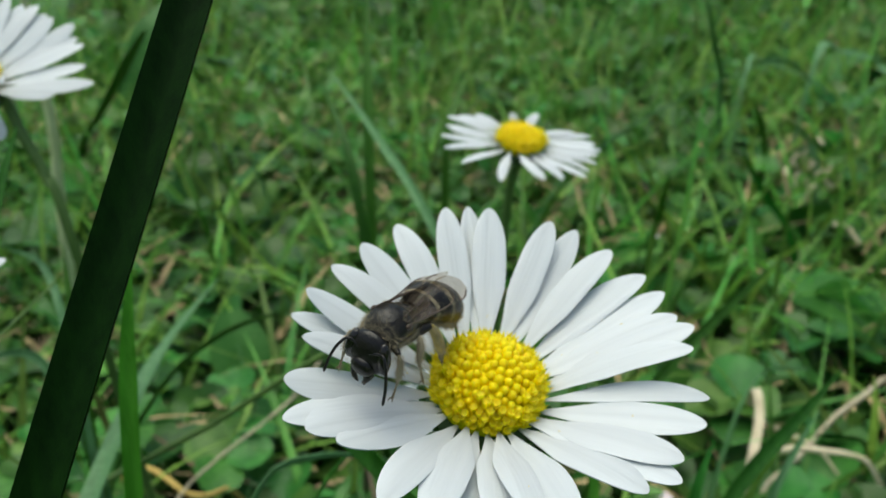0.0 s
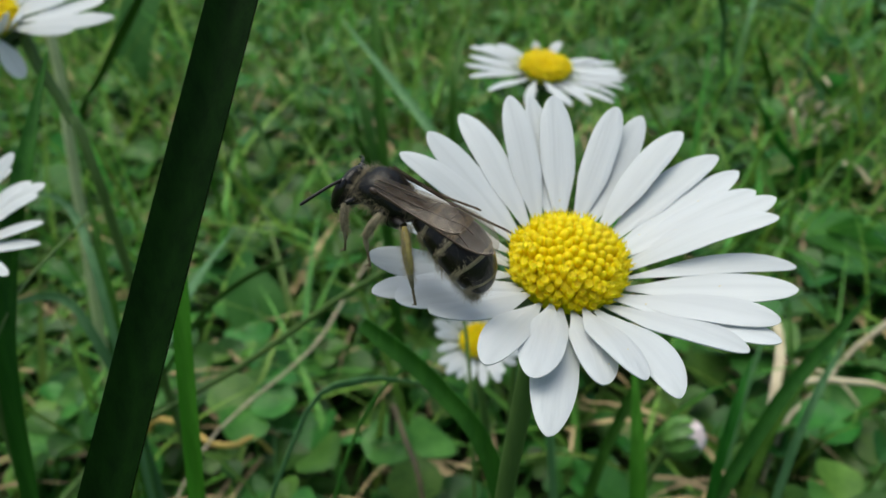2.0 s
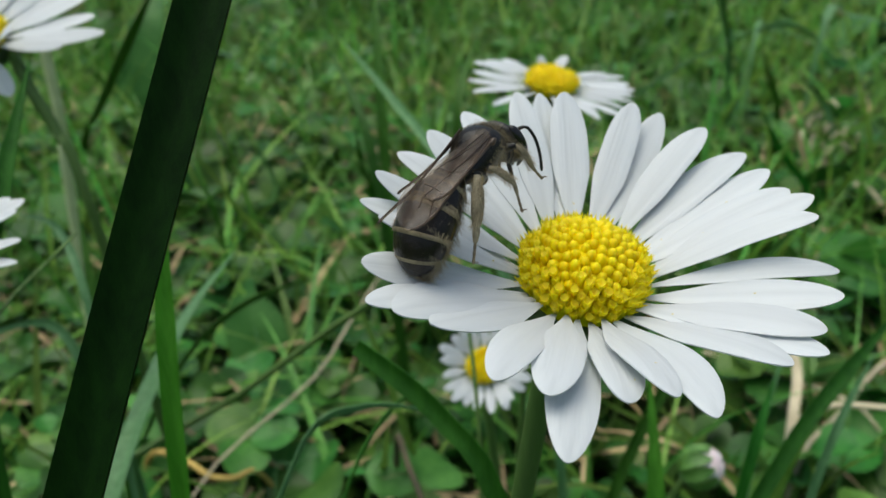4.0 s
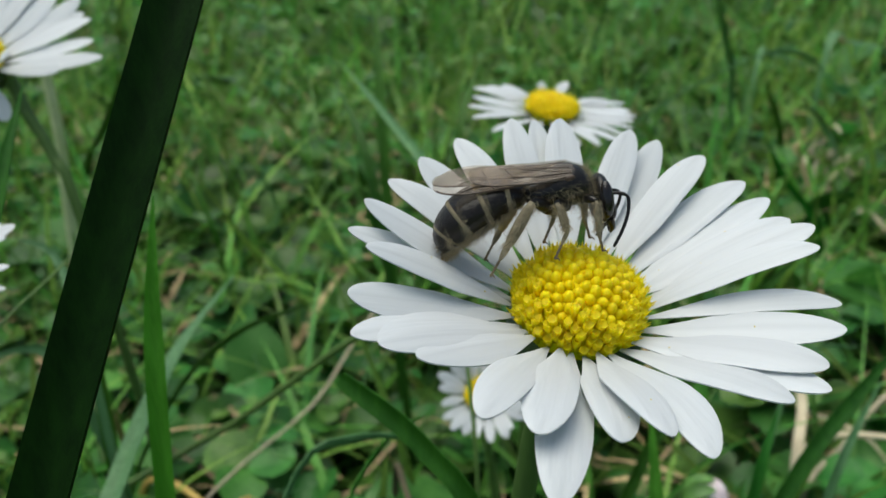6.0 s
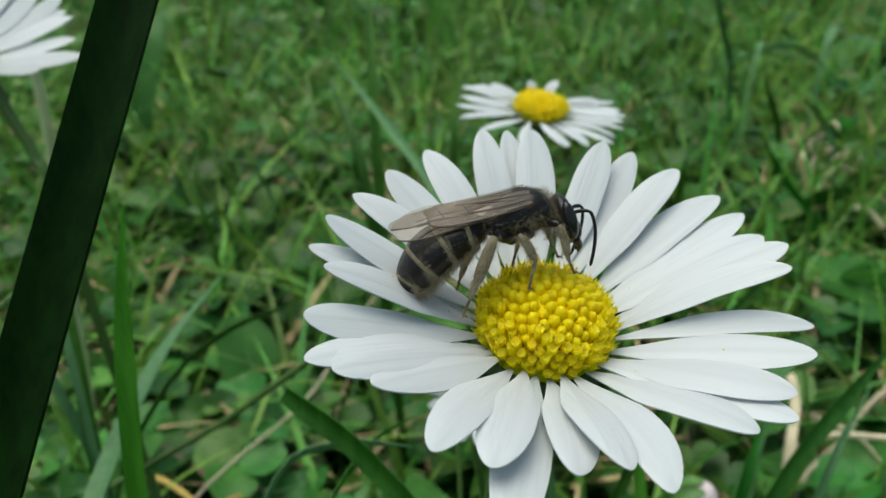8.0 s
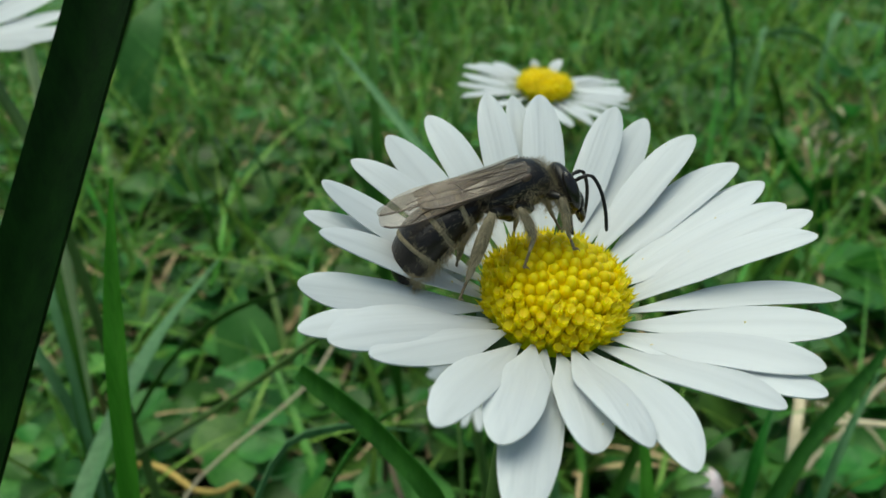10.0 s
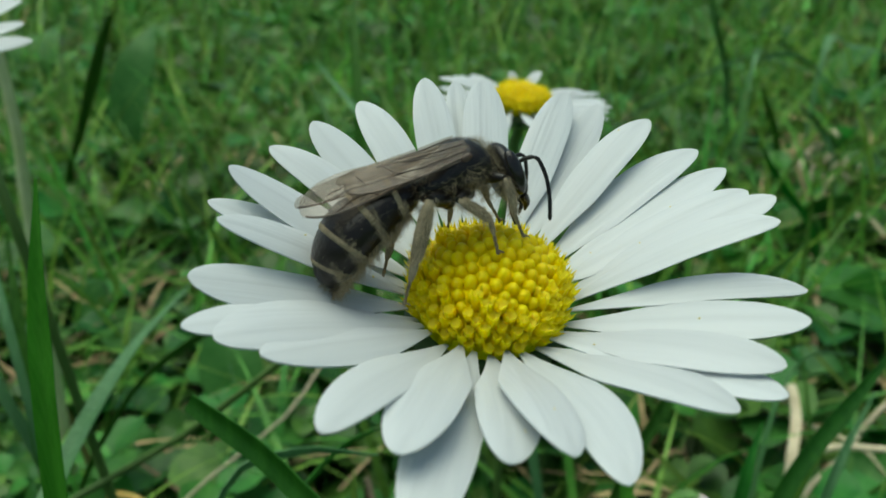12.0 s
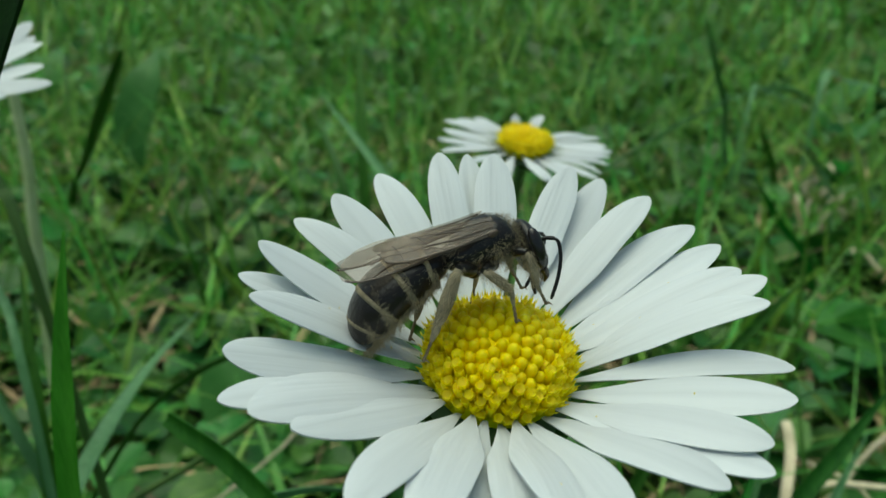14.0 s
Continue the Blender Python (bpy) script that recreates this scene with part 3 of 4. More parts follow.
# ---- grass blades, stalks and straw that can be told apart ----


def grass_blade(points, width, mat, label, fold=0.25, side=None, tip=0.08, n=18, name="tall_grass", category="grass", thick=0.012):
    base = V(points[0])
    root = thing(name, base, label, category, "tall grass" if category == "grass" else "straw")
    bm = bmesh.new()
    pts = spline([V(p) - base for p in points], n)
    blade(bm, pts, width, fold, side, tip, thick)
    part("leaf", bm, mat, root)
    bm = bmesh.new()
    tube(bm, pts[:-1], [width * 0.06 * (1.1 - i / n) for i in range(n - 1)], 6)
    part("midrib", bm, mat, root)
    return root


def stalk(points, radius, mat, label, name="grass_stalk", category="grass", n=16):
    bm = bmesh.new()
    tube(bm, spline(points, n), [radius * (1 - 0.35 * i / (n - 1)) for i in range(n)], 8)
    return single(name, bm, mat, points[0], label, category, "grass stalks" if category == "grass" else "straw")


# The shade on this leaf is carried by its dark material.
DARK = grass_blade([(-5.2, -2.4, -0.2), (-4.05, -0.55, 4.29), (-3.0, 1.27, 7.68), (-1.95, 3.09, 11.08), (-1.408, 4.0, 12.78), (-0.866, 4.91, 14.48), (-0.33, 5.82, 16.18)], 0.225, SHADED_BLADE,
                   "broad green grass leaf close before the lens, its shade in the colour", 0.45, (1, -0.15, -0.35), thick=0.03, n=26)
grass_blade([(-2.9, 5.2, -0.2), (-2.75, 5.3, 5.0), (-2.5, 5.5, 9.0), (-2.42, 5.7, 10.4), (-2.34, 5.91, 11.26)], 0.14, FRESH, "upright bright green grass leaf beside the daisy", 0.4, (1, 0.2, 0), thick=0.02)
grass_blade([(-4.6, 5.6, -0.2), (-4.3, 6.1, 8.0), (-4.12, 6.39, 9.99), (-3.95, 6.9, 10.9), (-3.81, 7.51, 11.7)], 0.17, BLADE, "upright green grass blade by the outer daisy", 0.4, (1, 0.2, 0), thick=0.02)
grass_blade([(-5.4, 6.0, -0.2), (-4.9, 6.6, 4.5), (-4.26, 7.92, 6.73), (-4.1, 10.5, 7.3), (-3.89, 13.38, 7.19)], 0.26, PALE_BLADE, "pale bluish green grass blade arching over the clover", 0.3, (1, 0, 0.2))
stalk([(-8.5, 7.4, -0.2), (-6.6, 8.4, 3.8), (-5.24, 9.4, 5.6), (-3.2, 9.9, 6.7), (-1.13, 9.07, 8.54), (0.3, 8.3, 9.3)], 0.055, STEM, "dark green stalk leaning across the clover")
grass_blade([(1.6, 11.5, -0.2), (1.2, 12.2, 5.0), (-0.14, 13.74, 7.98), (-1.3, 16.0, 9.0), (-2.41, 18.34, 9.66)], 0.17, PALE_BLADE, "slim pale grass blade rising behind the bee", 0.3, (0.6, 0.2, 0.8))
grass_blade([(-2.9, 5.6, -0.2), (-2.5, 5.9, 6.0), (-1.8, 6.5, 8.3), (-1.25, 6.9, 8.5), (-0.6, 7.39, 8.1)], 0.11, PALE_BLADE, "thin grass blade bending over with a dry tip", 0.3, (0.2, -0.3, 1))
FRONT = grass_blade([(0.6, 5.2, -0.2), (0.45, 5.3, 5.0), (-0.03, 5.47, 8.43), (-0.51, 5.77, 9.25), (-1.12, 6.05, 9.71)], 0.165, BLADE, "green grass leaf with a blunt cut tip below the flower", 0.35, (0.5, 0.1, 0.8), 0.75, thick=0.02)
grass_blade([(1.4, 10.6, -0.2), (2.1, 11.2, 3.5), (3.43, 12.08, 5.79), (4.8, 13.2, 6.6), (6.14, 14.28, 7.12)], 0.2, BLADE, "green grass blade pointing away from the daisy", 0.35, (0.5, -0.2, -0.8))
grass_blade([(1.6, 7.2, -0.2), (2.4, 7.6, 4.8), (3.46, 8.26, 6.79), (4.3, 8.8, 7.5), (4.96, 9.17, 8.06)], 0.19, BLADE, "fresh green grass blade with a dark tip", 0.3, (0.7, -0.3, -0.6))
grass_blade([(2.4, 7.6, -0.2), (2.7, 7.8, 5.5), (2.92, 7.99, 7.03), (3.21, 8.37, 7.63)], 0.13, BLADE, "short green grass blade under the petals", 0.3, (1, 0, 0))
grass_blade([(1.75, 6.9, -0.2), (1.72, 7.0, 4.0), (1.67, 7.26, 6.71), (1.64, 7.82, 8.2)], 0.19, FRESH, "upright green grass blade under the daisy", 0.4, (1, 0.1, 0))
grass_blade([(-1.5, 17.8, -0.2), (-1.6, 18.2, 4.0), (-1.69, 19.04, 8.11), (-1.83, 21.69, 11.4)], 0.24, BLADE, "tall dark grass blade standing in the lawn", 0.4, (1, 0, 0))
grass_blade([(0.5, 17.2, 1.5), (2.2, 17.6, 6.8), (3.75, 18.69, 7.95), (6.5, 21.0, 8.6), (9.46, 23.64, 8.76)], 0.07, PALE_BLADE, "long thin grass blade slanting over the lawn", 0.2, (0.3, 0, 1))
stalk([(-0.1, 7.0, -0.2), (-0.14, 7.2, 6.5), (-0.16, 7.38, 8.07), (-0.22, 7.82, 8.9)], 0.028, STEM, "thin dark grass stalk before the small daisy")
stalk([(-4.9, 5.2, 0.0), (-4.5, 5.6, 8.0), (-4.17, 6.19, 9.69), (-3.88, 7.75, 10.03)], 0.02, STEM, "hair-thin dark stalk by the outer daisy")
stalk([(-6.9, 14.5, 1.2), (-6.43, 14.21, 2.4), (-5.95, 14.1, 2.5), (-5.48, 13.77, 2.5), (-5.03, 13.39, 2.5), (-4.56, 13.31, 2.5), (-4.2, 13.51, 2.5), (-3.95, 13.8, 1.8)], 0.075, OCHRE, "curled yellowish dry stalk in the clover", "straw", "straw", 24)
grass_blade([(6.76, 15.88, 1.6), (6.61, 15.49, 3.47), (6.51, 14.74, 3.28), (6.03, 13.65, 3.0), (5.91, 13.34, 1.6)], 0.19, STRAW, "curled pale dry straw among the clover", 0.3, None, 0.4, name="straw", category="straw")
stalk([(10.9, 17.4, 2.2), (10.24, 16.94, 2.8), (9.3, 16.0, 3.0), (8.3, 15.32, 2.8), (7.2, 14.2, 2.7), (6.33, 13.58, 2.4), (5.9, 13.2, 1.2)], 0.075, STRAW, "pale dry straw stalk lying in the clover", "straw", "straw")
stalk([(4.6, 17.3, 2.3), (5.18, 16.89, 2.6), (6.0, 16.2, 2.7), (6.76, 15.69, 2.6), (7.74, 14.71, 2.6), (8.3, 14.3, 2.0)], 0.05, STRAW, "thin dry straw across the clover", "straw", "straw")
stalk([(-1.4, 22.5, 2.4), (-1.87, 20.76, 3.2), (-2.6, 17.6, 3.4), (-3.26, 15.51, 3.2), (-4.8, 13.09, 3.0), (-5.6, 11.9, 2.0)], 0.04, STRAW, "long thin dry stalk lying across the clover", "straw", "straw")
stalk([(-1.45, 12.9, 3.0), (-1.35, 12.41, 4.0), (-1.15, 11.4, 4.2), (-0.86, 10.4, 4.0), (-0.8, 10.0, 2.6)], 0.06, DEAD, "curled dark brown dead leaf stalk", "straw", "straw")
grass_blade([(-5.6, 9.4, -0.2), (-5.0, 9.9, 4.8), (-4.19, 10.57, 6.66), (-3.49, 11.99, 6.9), (-2.5, 12.94, 6.86)], 0.2, BLADE, "green grass leaf leaning over the clover", 0.3, (0.4, -0.2, 0.9))
grass_blade([(-4.3, 8.4, -0.2), (-4.35, 8.7, 5.5), (-4.5, 9.02, 8.38), (-4.98, 9.75, 9.2), (-5.5, 9.9, 9.4)], 0.1, PALE_BLADE, "thin pale grass leaf arching aside", 0.3, (1, 0.2, 0.3))
grass_blade([(-4.3, 8.6, -0.2), (-4.4, 8.8, 5.5), (-4.47, 9.07, 8.0), (-4.81, 9.99, 9.4)], 0.17, BLADE, "upright blue-green grass leaf by the daisies", 0.3, (1, 0.1, 0))
grass_blade([(-4.2, 8.9, -0.2), (-4.4, 9.0, 5.8), (-4.79, 9.13, 7.76), (-5.23, 9.35, 8.2), (-5.9, 9.1, 8.2)], 0.13, PALE_BLADE, "pale grass leaf curving over to one side", 0.3, (0.2, 0.3, 1))
grass_blade([(-1.2, 15.9, -0.2), (-1.5, 16.3, 5.0), (-1.89, 16.94, 8.0), (-2.71, 19.15, 9.2)], 0.2, BLADE, "dark blue-green grass leaf with a withered tip", 0.3, (1, 0.2, 0))
grass_blade([(3.6, 8.8, -0.2), (4.1, 9.0, 4.5), (4.54, 9.33, 6.2), (5.25, 10.04, 6.84)], 0.12, PALE_BLADE, "slim pale grass leaf under the petals", 0.3, (0.7, -0.2, -0.6))
grass_blade([(4.6, 12.2, -0.2), (4.9, 12.3, 4.0), (5.4, 12.51, 5.75), (6.32, 12.68, 5.8)], 0.14, PALE_BLADE, "short light green grass leaf bent level", 0.3, (0.2, -0.5, 0.8))
grass_blade([(0.0, 24.8, -0.2), (0.05, 25.2, 3.5), (0.21, 25.81, 6.2), (1.06, 29.15, 7.6)], 0.26, BLADE, "green grass leaf slanting in the lawn", 0.3, (1, 0, 0.2))
grass_blade([(11.5, 34.0, -0.2), (11.9, 34.6, 4.5), (12.57, 34.74, 6.0), (13.8, 34.2, 6.1), (15.43, 34.99, 4.8)], 0.22, PALE_BLADE, "pale grass leaf arching over the lawn", 0.3, (0.2, -0.5, 0.8))
grass_blade([(-2.2, 6.0, -0.2), (-1.9, 6.2, 5.5), (-1.44, 6.49, 7.75), (-1.04, 7.68, 7.9), (-0.6, 8.9, 7.4)], 0.13, BLADE, "thin grass leaf bending low beneath the daisy", 0.3, (0.3, -0.3, 1))
stalk([(6.3, 14.3, 2.4), (6.86, 14.09, 3.0), (7.6, 13.9, 3.1), (8.31, 13.75, 3.0), (8.7, 13.6, 2.4)], 0.075, STRAW, "short broken straw lying level in the clover", "straw", "straw")

grass_blade([(-15.2, 34.6, -0.2), (-14.7, 33.8, 2.4), (-13.48, 31.4, 4.0), (-11.1, 26.9, 6.0), (-8.8, 22.4, 8.0), (-6.5, 17.9, 10.0), (-5.3, 15.6, 11.0)], 0.3, BLADE, "long dark green grass leaf slanting up from the lawn", 0.3, (1, 0, 0.3), 0.3)
stalk([(-8.2, 16.2, -0.2), (-7.8, 16.1, 5.0), (-7.55, 16.0, 7.9), (-7.45, 16.0, 8.94), (-7.45, 16.0, 10.35), (-7.5, 16.0, 11.4), (-7.6, 16.0, 12.4)], 0.13, PALE_STEM, "tall pale green stalk behind the outer daisy", "grass_stalk", "grass", 24)
grass_blade([(-14.9, 39.0, -0.2), (-14.5, 39.4, 2.2), (-14.1, 40.0, 4.3), (-13.5, 41.0, 6.2), (-13.2, 42.4, 7.2)], 1.7, BROAD, "broad bright green leaf standing upright in the lawn", 0.2, (1, 0.1, 0.2), 0.1, thick=0.03)
grass_blade([(-6.77, 14.64, -0.2), (-6.82, 14.65, 2.5), (-6.92, 14.66, 3.35), (-7.03, 14.62, 4.2)], 0.16, OLIVE, "withering olive grass blade low in the clover", 0.3, (1, 0, 0.2), 0.08)
grass_blade([(10.77, 31.67, -0.2), (11.78, 33.59, 6.0), (13.8, 37.44, 5.5), (15.27, 37.9, 5.0), (16.43, 36.71, 4.5)], 0.22, PALE_BLADE, "pale grass blade arched over the lawn", 0.3, (0, 1, 0.15), 0.3)
grass_blade([(14.55, 35.17, -0.2), (15.62, 36.39, 6.0), (17.76, 38.82, 5.67), (19.1, 38.85, 5.33), (19.09, 36.77, 5.0)], 0.5, PALE_BLADE, "pale folded grass leaf far out in the lawn", 0.3, (0, 1, 0.1), 0.3)
grass_blade([(16.0, 34.0, -0.2), (16.26, 34.0, 4.0), (16.78, 33.99, 5.0), (16.87, 32.25, 6.0)], 0.26, PALE_BLADE, "pale grass blade leaning in the lawn", 0.3, (0.3, 1, 0.1), 0.08)
grass_blade([(11.93, 36.14, -0.2), (11.3, 34.87, 5.0), (10.05, 32.32, 7.25), (8.81, 30.13, 9.5)], 0.24, PALE_BLADE, "broad bluish grass blade standing in the lawn", 0.3, (1, 0, 0.1), 0.08)
grass_blade([(11.2, 24.03, -0.2), (10.59, 23.95, 3.0), (9.37, 23.79, 4.75), (8.11, 22.59, 6.5)], 0.22, BLADE, "dark upright grass blade among the clover", 0.3, (1, 0, 0.3), 0.08)
grass_blade([(5.93, 22.9, -0.2), (5.92, 22.56, 3.5), (5.9, 21.88, 5.0), (5.77, 20.87, 6.5)], 0.2, BLADE, "bright green grass blade behind the daisy", 0.3, (1, 0, 0.2), 0.08)
grass_blade([(12.67, 32.39, -0.2), (12.22, 31.63, 3.5), (11.33, 30.1, 5.0), (10.13, 28.11, 6.5)], 0.22, BLADE, "dark grass blade far out in the lawn", 0.3, (1, 0, 0.2), 0.08)
grass_blade([(13.59, 29.21, -0.2), (13.28, 29.22, 3.5), (12.66, 29.23, 4.75), (11.11, 27.39, 6.0)], 0.2, PALE_BLADE, "light grass blade bent over the seed head", 0.3, (1, 0, 0.2), 0.08)
stalk([(12.3, 25.05, 3.2), (12.87, 25.33, 2.9), (13.1, 24.83, 2.6)], 0.09, STRAW, "short dry straw bent over the clover", "straw", "straw")
grass_blade([(-3.79, 12.72, -0.2), (-3.61, 12.69, 3.0), (-3.26, 12.62, 3.3), (-2.7, 12.52, 3.6)], 0.07, PALE_BLADE, "thin light grass blade low in the clover", 0.3, (0.3, -0.5, 0.8), 0.08)
grass_blade([(-2.61, 27.03, -0.2), (-2.66, 26.26, 3.0), (-2.77, 24.73, 4.75), (-2.64, 22.59, 6.5)], 0.2, BLADE, "slim green grass blade in the clover", 0.3, (1, 0, 0.2), 0.08)
grass_blade([(-6.82, 23.68, -0.2), (-6.93, 23.63, 3.0), (-7.15, 23.53, 4.5), (-7.95, 24.73, 6.0)], 0.14, BLADE, "thin dark grass blade beside the dark leaf", 0.3, (1, 0, 0.2), 0.08)
grass_blade([(-6.29, 23.7, -0.2), (-6.33, 23.63, 3.0), (-6.42, 23.49, 3.8), (-6.56, 23.72, 4.6)], 0.1, BLADE, "thin dark grass blade in the clover", 0.3, (1, 0, 0.2), 0.08)
grass_blade([(-6.01, 28.03, -0.2), (-6.07, 27.78, 3.2), (-6.19, 27.28, 4.0), (-6.3, 27.24, 4.8)], 0.13, PALE_BLADE, "short light grass blade in the clover", 0.3, (1, 0, 0.2), 0.08)


def seed_head(base, tip, label):
    """A withered grass ear: a thin stalk with a loose cluster of dry seeds."""
    rng = random.Random(15)
    root = thing("seed_head", base, label, "seed head")
    top = V(tip) - V(base)
    bm = bmesh.new()
    tube(bm, spline([(0, 0, 0), top * 0.6 + V(0.1, 0, 0.2), top], 8), 0.04, 6)
    part("stalk", bm, STRAW, root)
    for k in range(18):
        bm = bmesh.new()
        turn = Euler((rng.uniform(-0.6, 0.6), rng.uniform(-0.8, 0.8), rng.uniform(0, 6))).to_matrix().to_4x4()
        ellipsoid(bm, top + V(rng.gauss(0, 0.45), rng.gauss(0, 0.45), rng.gauss(0, 0.5)), (0.06, 0.06, 0.22), turn, 8, 6)
        part("seed", bm, STRAW, root)


seed_head((12.7, 28.4, 0.0), (12.7, 28.5, 3.4), "withered pale grass ear low in the lawn")


# ---- clover leaves and broad leaves near the path ----


def clover_leaf_thing():
    """One clover leaf with its stalk, its origin on the ground."""
    root = thing("clover_leaf", (0, 0, 0), "three-part green clover leaf on a thin stalk", "clover", "clover leaves")
    bm = bmesh.new()
    tube(bm, spline([(0.3, 0.1, -0.3), (0.15, 0.05, 0.8), (0, 0, 1.8)], 6), 0.045, 6)
    part("stalk", bm, STEM, root)
    tv, tf = leaflet_template(6, 6)
    for k in range(3):
        bm = bmesh.new()
        vs = [bm.verts.new(1.05 * V(p)) for p in tv]
        for f in tf:
            bm.faces.new([vs[i] for i in f])
        bmesh.ops.recalc_face_normals(bm, faces=bm.faces)
        bmesh.ops.solidify(bm, geom=bm.faces[:], thickness=0.012)
        turn = Matrix.Translation((0, 0, 1.8)) @ Matrix.Rotation(k * 2.094, 4, "Z") @ Matrix.Rotation(-0.12, 4, "Y")
        bmesh.ops.transform(bm, matrix=turn, verts=bm.verts)
        part("leaflet", bm, CLOVER, root)
    return root


def clover_leaves():
    rng = random.Random(4)
    first = clover_leaf_thing()
    known = [(-10.5, 19.3, 3.0, 1.0), (-7.2, 20.7, 2.6, 0.9), (-12.9, 46.6, 3.2, 1.4), (-7.9, 26.0, 3.0, 1.3), (-9.5, 16.0, 3, 1.0), (-12.3, 25.3, 3, 1.2), (7.4, 12.8, 3, 0.9), (8.5, 18.6, 3, 1.1), (9.6, 17.6, 3, 1.0), (7.3, 17.4, 2.8, 0.9), (7.8, 14.5, 2.6, 1.0), (-7.3, 13.7, 2.8, 0.8)]
    spots = [k[:2] for k in known]
    while len(spots) < 290:
        y = math.sqrt(rng.uniform(9.5 ** 2, 40 ** 2))
        x = rng.uniform(-1, 1) * (0.62 * y + 3)
        if all((x - a) ** 2 + (y - b) ** 2 > 1.3 for a, b in spots):
            spots.append((x, y))
    for i, (x, y) in enumerate(spots):
        s = 0.8 * known[i][3] if i < len(known) else rng.uniform(0.55, 1.1)
        high = known[i][2] / 1.8 if i < len(known) else s * rng.uniform(0.7, 1.4)
        m = pose(x * CM, y * CM, 0, rng.gauss(0, 13), rng.gauss(0, 13), rng.uniform(0, 360))
        ob = copy_thing(first, m) if i else first
        ob.matrix_basis = m @ Matrix.Diagonal((s, s, high, 1))


def broad_leaf(points, width, label):
    """A spoon-shaped leaf along points, with a raised midrib and a wavy edge."""
    base = V(points[0])
    root = thing("broad_leaf", base, label, "leaf", "broad leaves")
    bm = bmesh.new()
    pts = spline([V(p) - base for p in points], 14)
    rows = []
    for i, p in enumerate(pts):
        s = i / 13
        way = (pts[min(i + 1, 13)] - pts[max(i - 1, 0)]).normalized()
        side = way.cross(V(0, 0, 1)).normalized()
        up = side.cross(way)
        w = 0.5 * width * (0.12 + 0.88 * math.sin(math.pi * min(1, s * 0.93 + 0.02) ** 1.5) ** 0.8)
        rows.append([bm.verts.new(p + side * w * a + up * (0.22 * w * abs(a) + 0.05 * w * math.sin(9 * s + 3 * a))) for a in (-1, -0.66, -0.33, -0.06, 0.06, 0.33, 0.66, 1)])
    for a, b in zip(rows, rows[1:]):
        for k in range(7):
            bm.faces.new((a[k], a[k + 1], b[k + 1], b[k]))
    bmesh.ops.recalc_face_normals(bm, faces=bm.faces)
    bmesh.ops.solidify(bm, geom=bm.faces[:], thickness=0.02)
    part("leaf_blade", bm, BROAD, root)
    bm = bmesh.new()
    tube(bm, [p + V(0, 0, 0.01) for p in pts], [0.05 * (1.1 - i / 13) for i in range(14)], 6)
    part("midrib", bm, PALE_BLADE, root)


clover_leaves()
broad_leaf([(-4.87, 18.45, 0.2), (-4.87, 18.25, 1.6), (-5.1, 18.7, 2.4), (-5.45, 19.38, 3.2)], 1.5, "pale green oblong leaf standing in the clover")
broad_leaf([(-6.21, 16.2, 0.2), (-6.21, 16.0, 1.6), (-6.63, 16.3, 2.0), (-6.81, 16.73, 2.4)], 0.9, "green spoon leaf low beside the curled stalk")
broad_leaf([(-3.93, 14.68, 0.2), (-3.93, 14.48, 1.6), (-4.27, 14.84, 1.9), (-4.49, 15.42, 2.2)], 1.3, "dark green spoon leaf low in the clover")
broad_leaf([(12.07, 27.35, 0.2), (12.07, 27.15, 2.0), (12.17, 26.73, 2.7), (12.2, 26.16, 3.4)], 1.6, "round pale green leaf beside the seed head")
broad_leaf([(-12.82, 26.42, 0.2), (-12.82, 26.22, 2.0), (-12.92, 26.48, 2.5), (-13.34, 27.5, 3.0)], 1.6, "bright green leaf low behind the stalks")
broad_leaf([(-4.0, 16.2, 0.2), (-4.2, 16.9, 1.2), (-4.6, 17.8, 1.7), (-4.7, 18.6, 1.8)], 1.3, "pale green spoon-shaped leaf low in the lawn")
broad_leaf([(12.5, 19.0, 0.3), (11.8, 20.0, 1.8), (10.8, 21.0, 2.5), (9.6, 22.4, 2.6)], 2.6, "large dark green leaf lying over the clover")
broad_leaf([(20.0, 47.0, 0.3), (21.5, 47.6, 2.6), (23.5, 48.4, 3.2), (26.0, 49.5, 2.6)], 2.4, "large pale leaf standing out of the lawn")
broad_leaf([(-27.0, 60.0, 0.3), (-27.6, 61.0, 2.6), (-28.4, 62.6, 3.8), (-29.0, 64.5, 3.6)], 4.0, "large pale round leaf far out in the lawn")

# ---- the bee ----
PETAL_FRAME = frame_of(FLOWER, FACING)


def fuzz(bm, rng, count, where, length, width=0.0011):
    """Short fine hairs: where(u, v) gives a root and its outward way."""
    for _ in range(count):
        root, way = where(rng.random(), rng.random())
        way = (way + V(rng.gauss(0, 0.35), rng.gauss(0, 0.35), rng.gauss(0, 0.35))).normalized()
        side = way.orthogonal().normalized() * width
        l = length * rng.uniform(0.5, 1.2)
        a, b = bm.verts.new(root - side), bm.verts.new(root + side)
        c = bm.verts.new(root + way.cross(side) * 1.5)
        tip = bm.verts.new(root + way * l + V(-0.2, 0, -0.1) * l)
        bm.faces.new((a, b, tip))
        bm.faces.new((b, c, tip))
        bm.faces.new((c, a, tip))


def on_ellipsoid(centre, radii, low=-1.0, high=1.0):
    def where(u, v):
        z = low + (high - low) * v
        a = 6.2832 * u
        r = math.sqrt(max(0, 1 - z * z))
        d = V(r * math.cos(a), r * math.sin(a), z)
        return V(centre) + V(*[d[i] * radii[i] for i in range(3)]), V(*[d[i] / radii[i] for i in range(3)]).normalized()
    return where


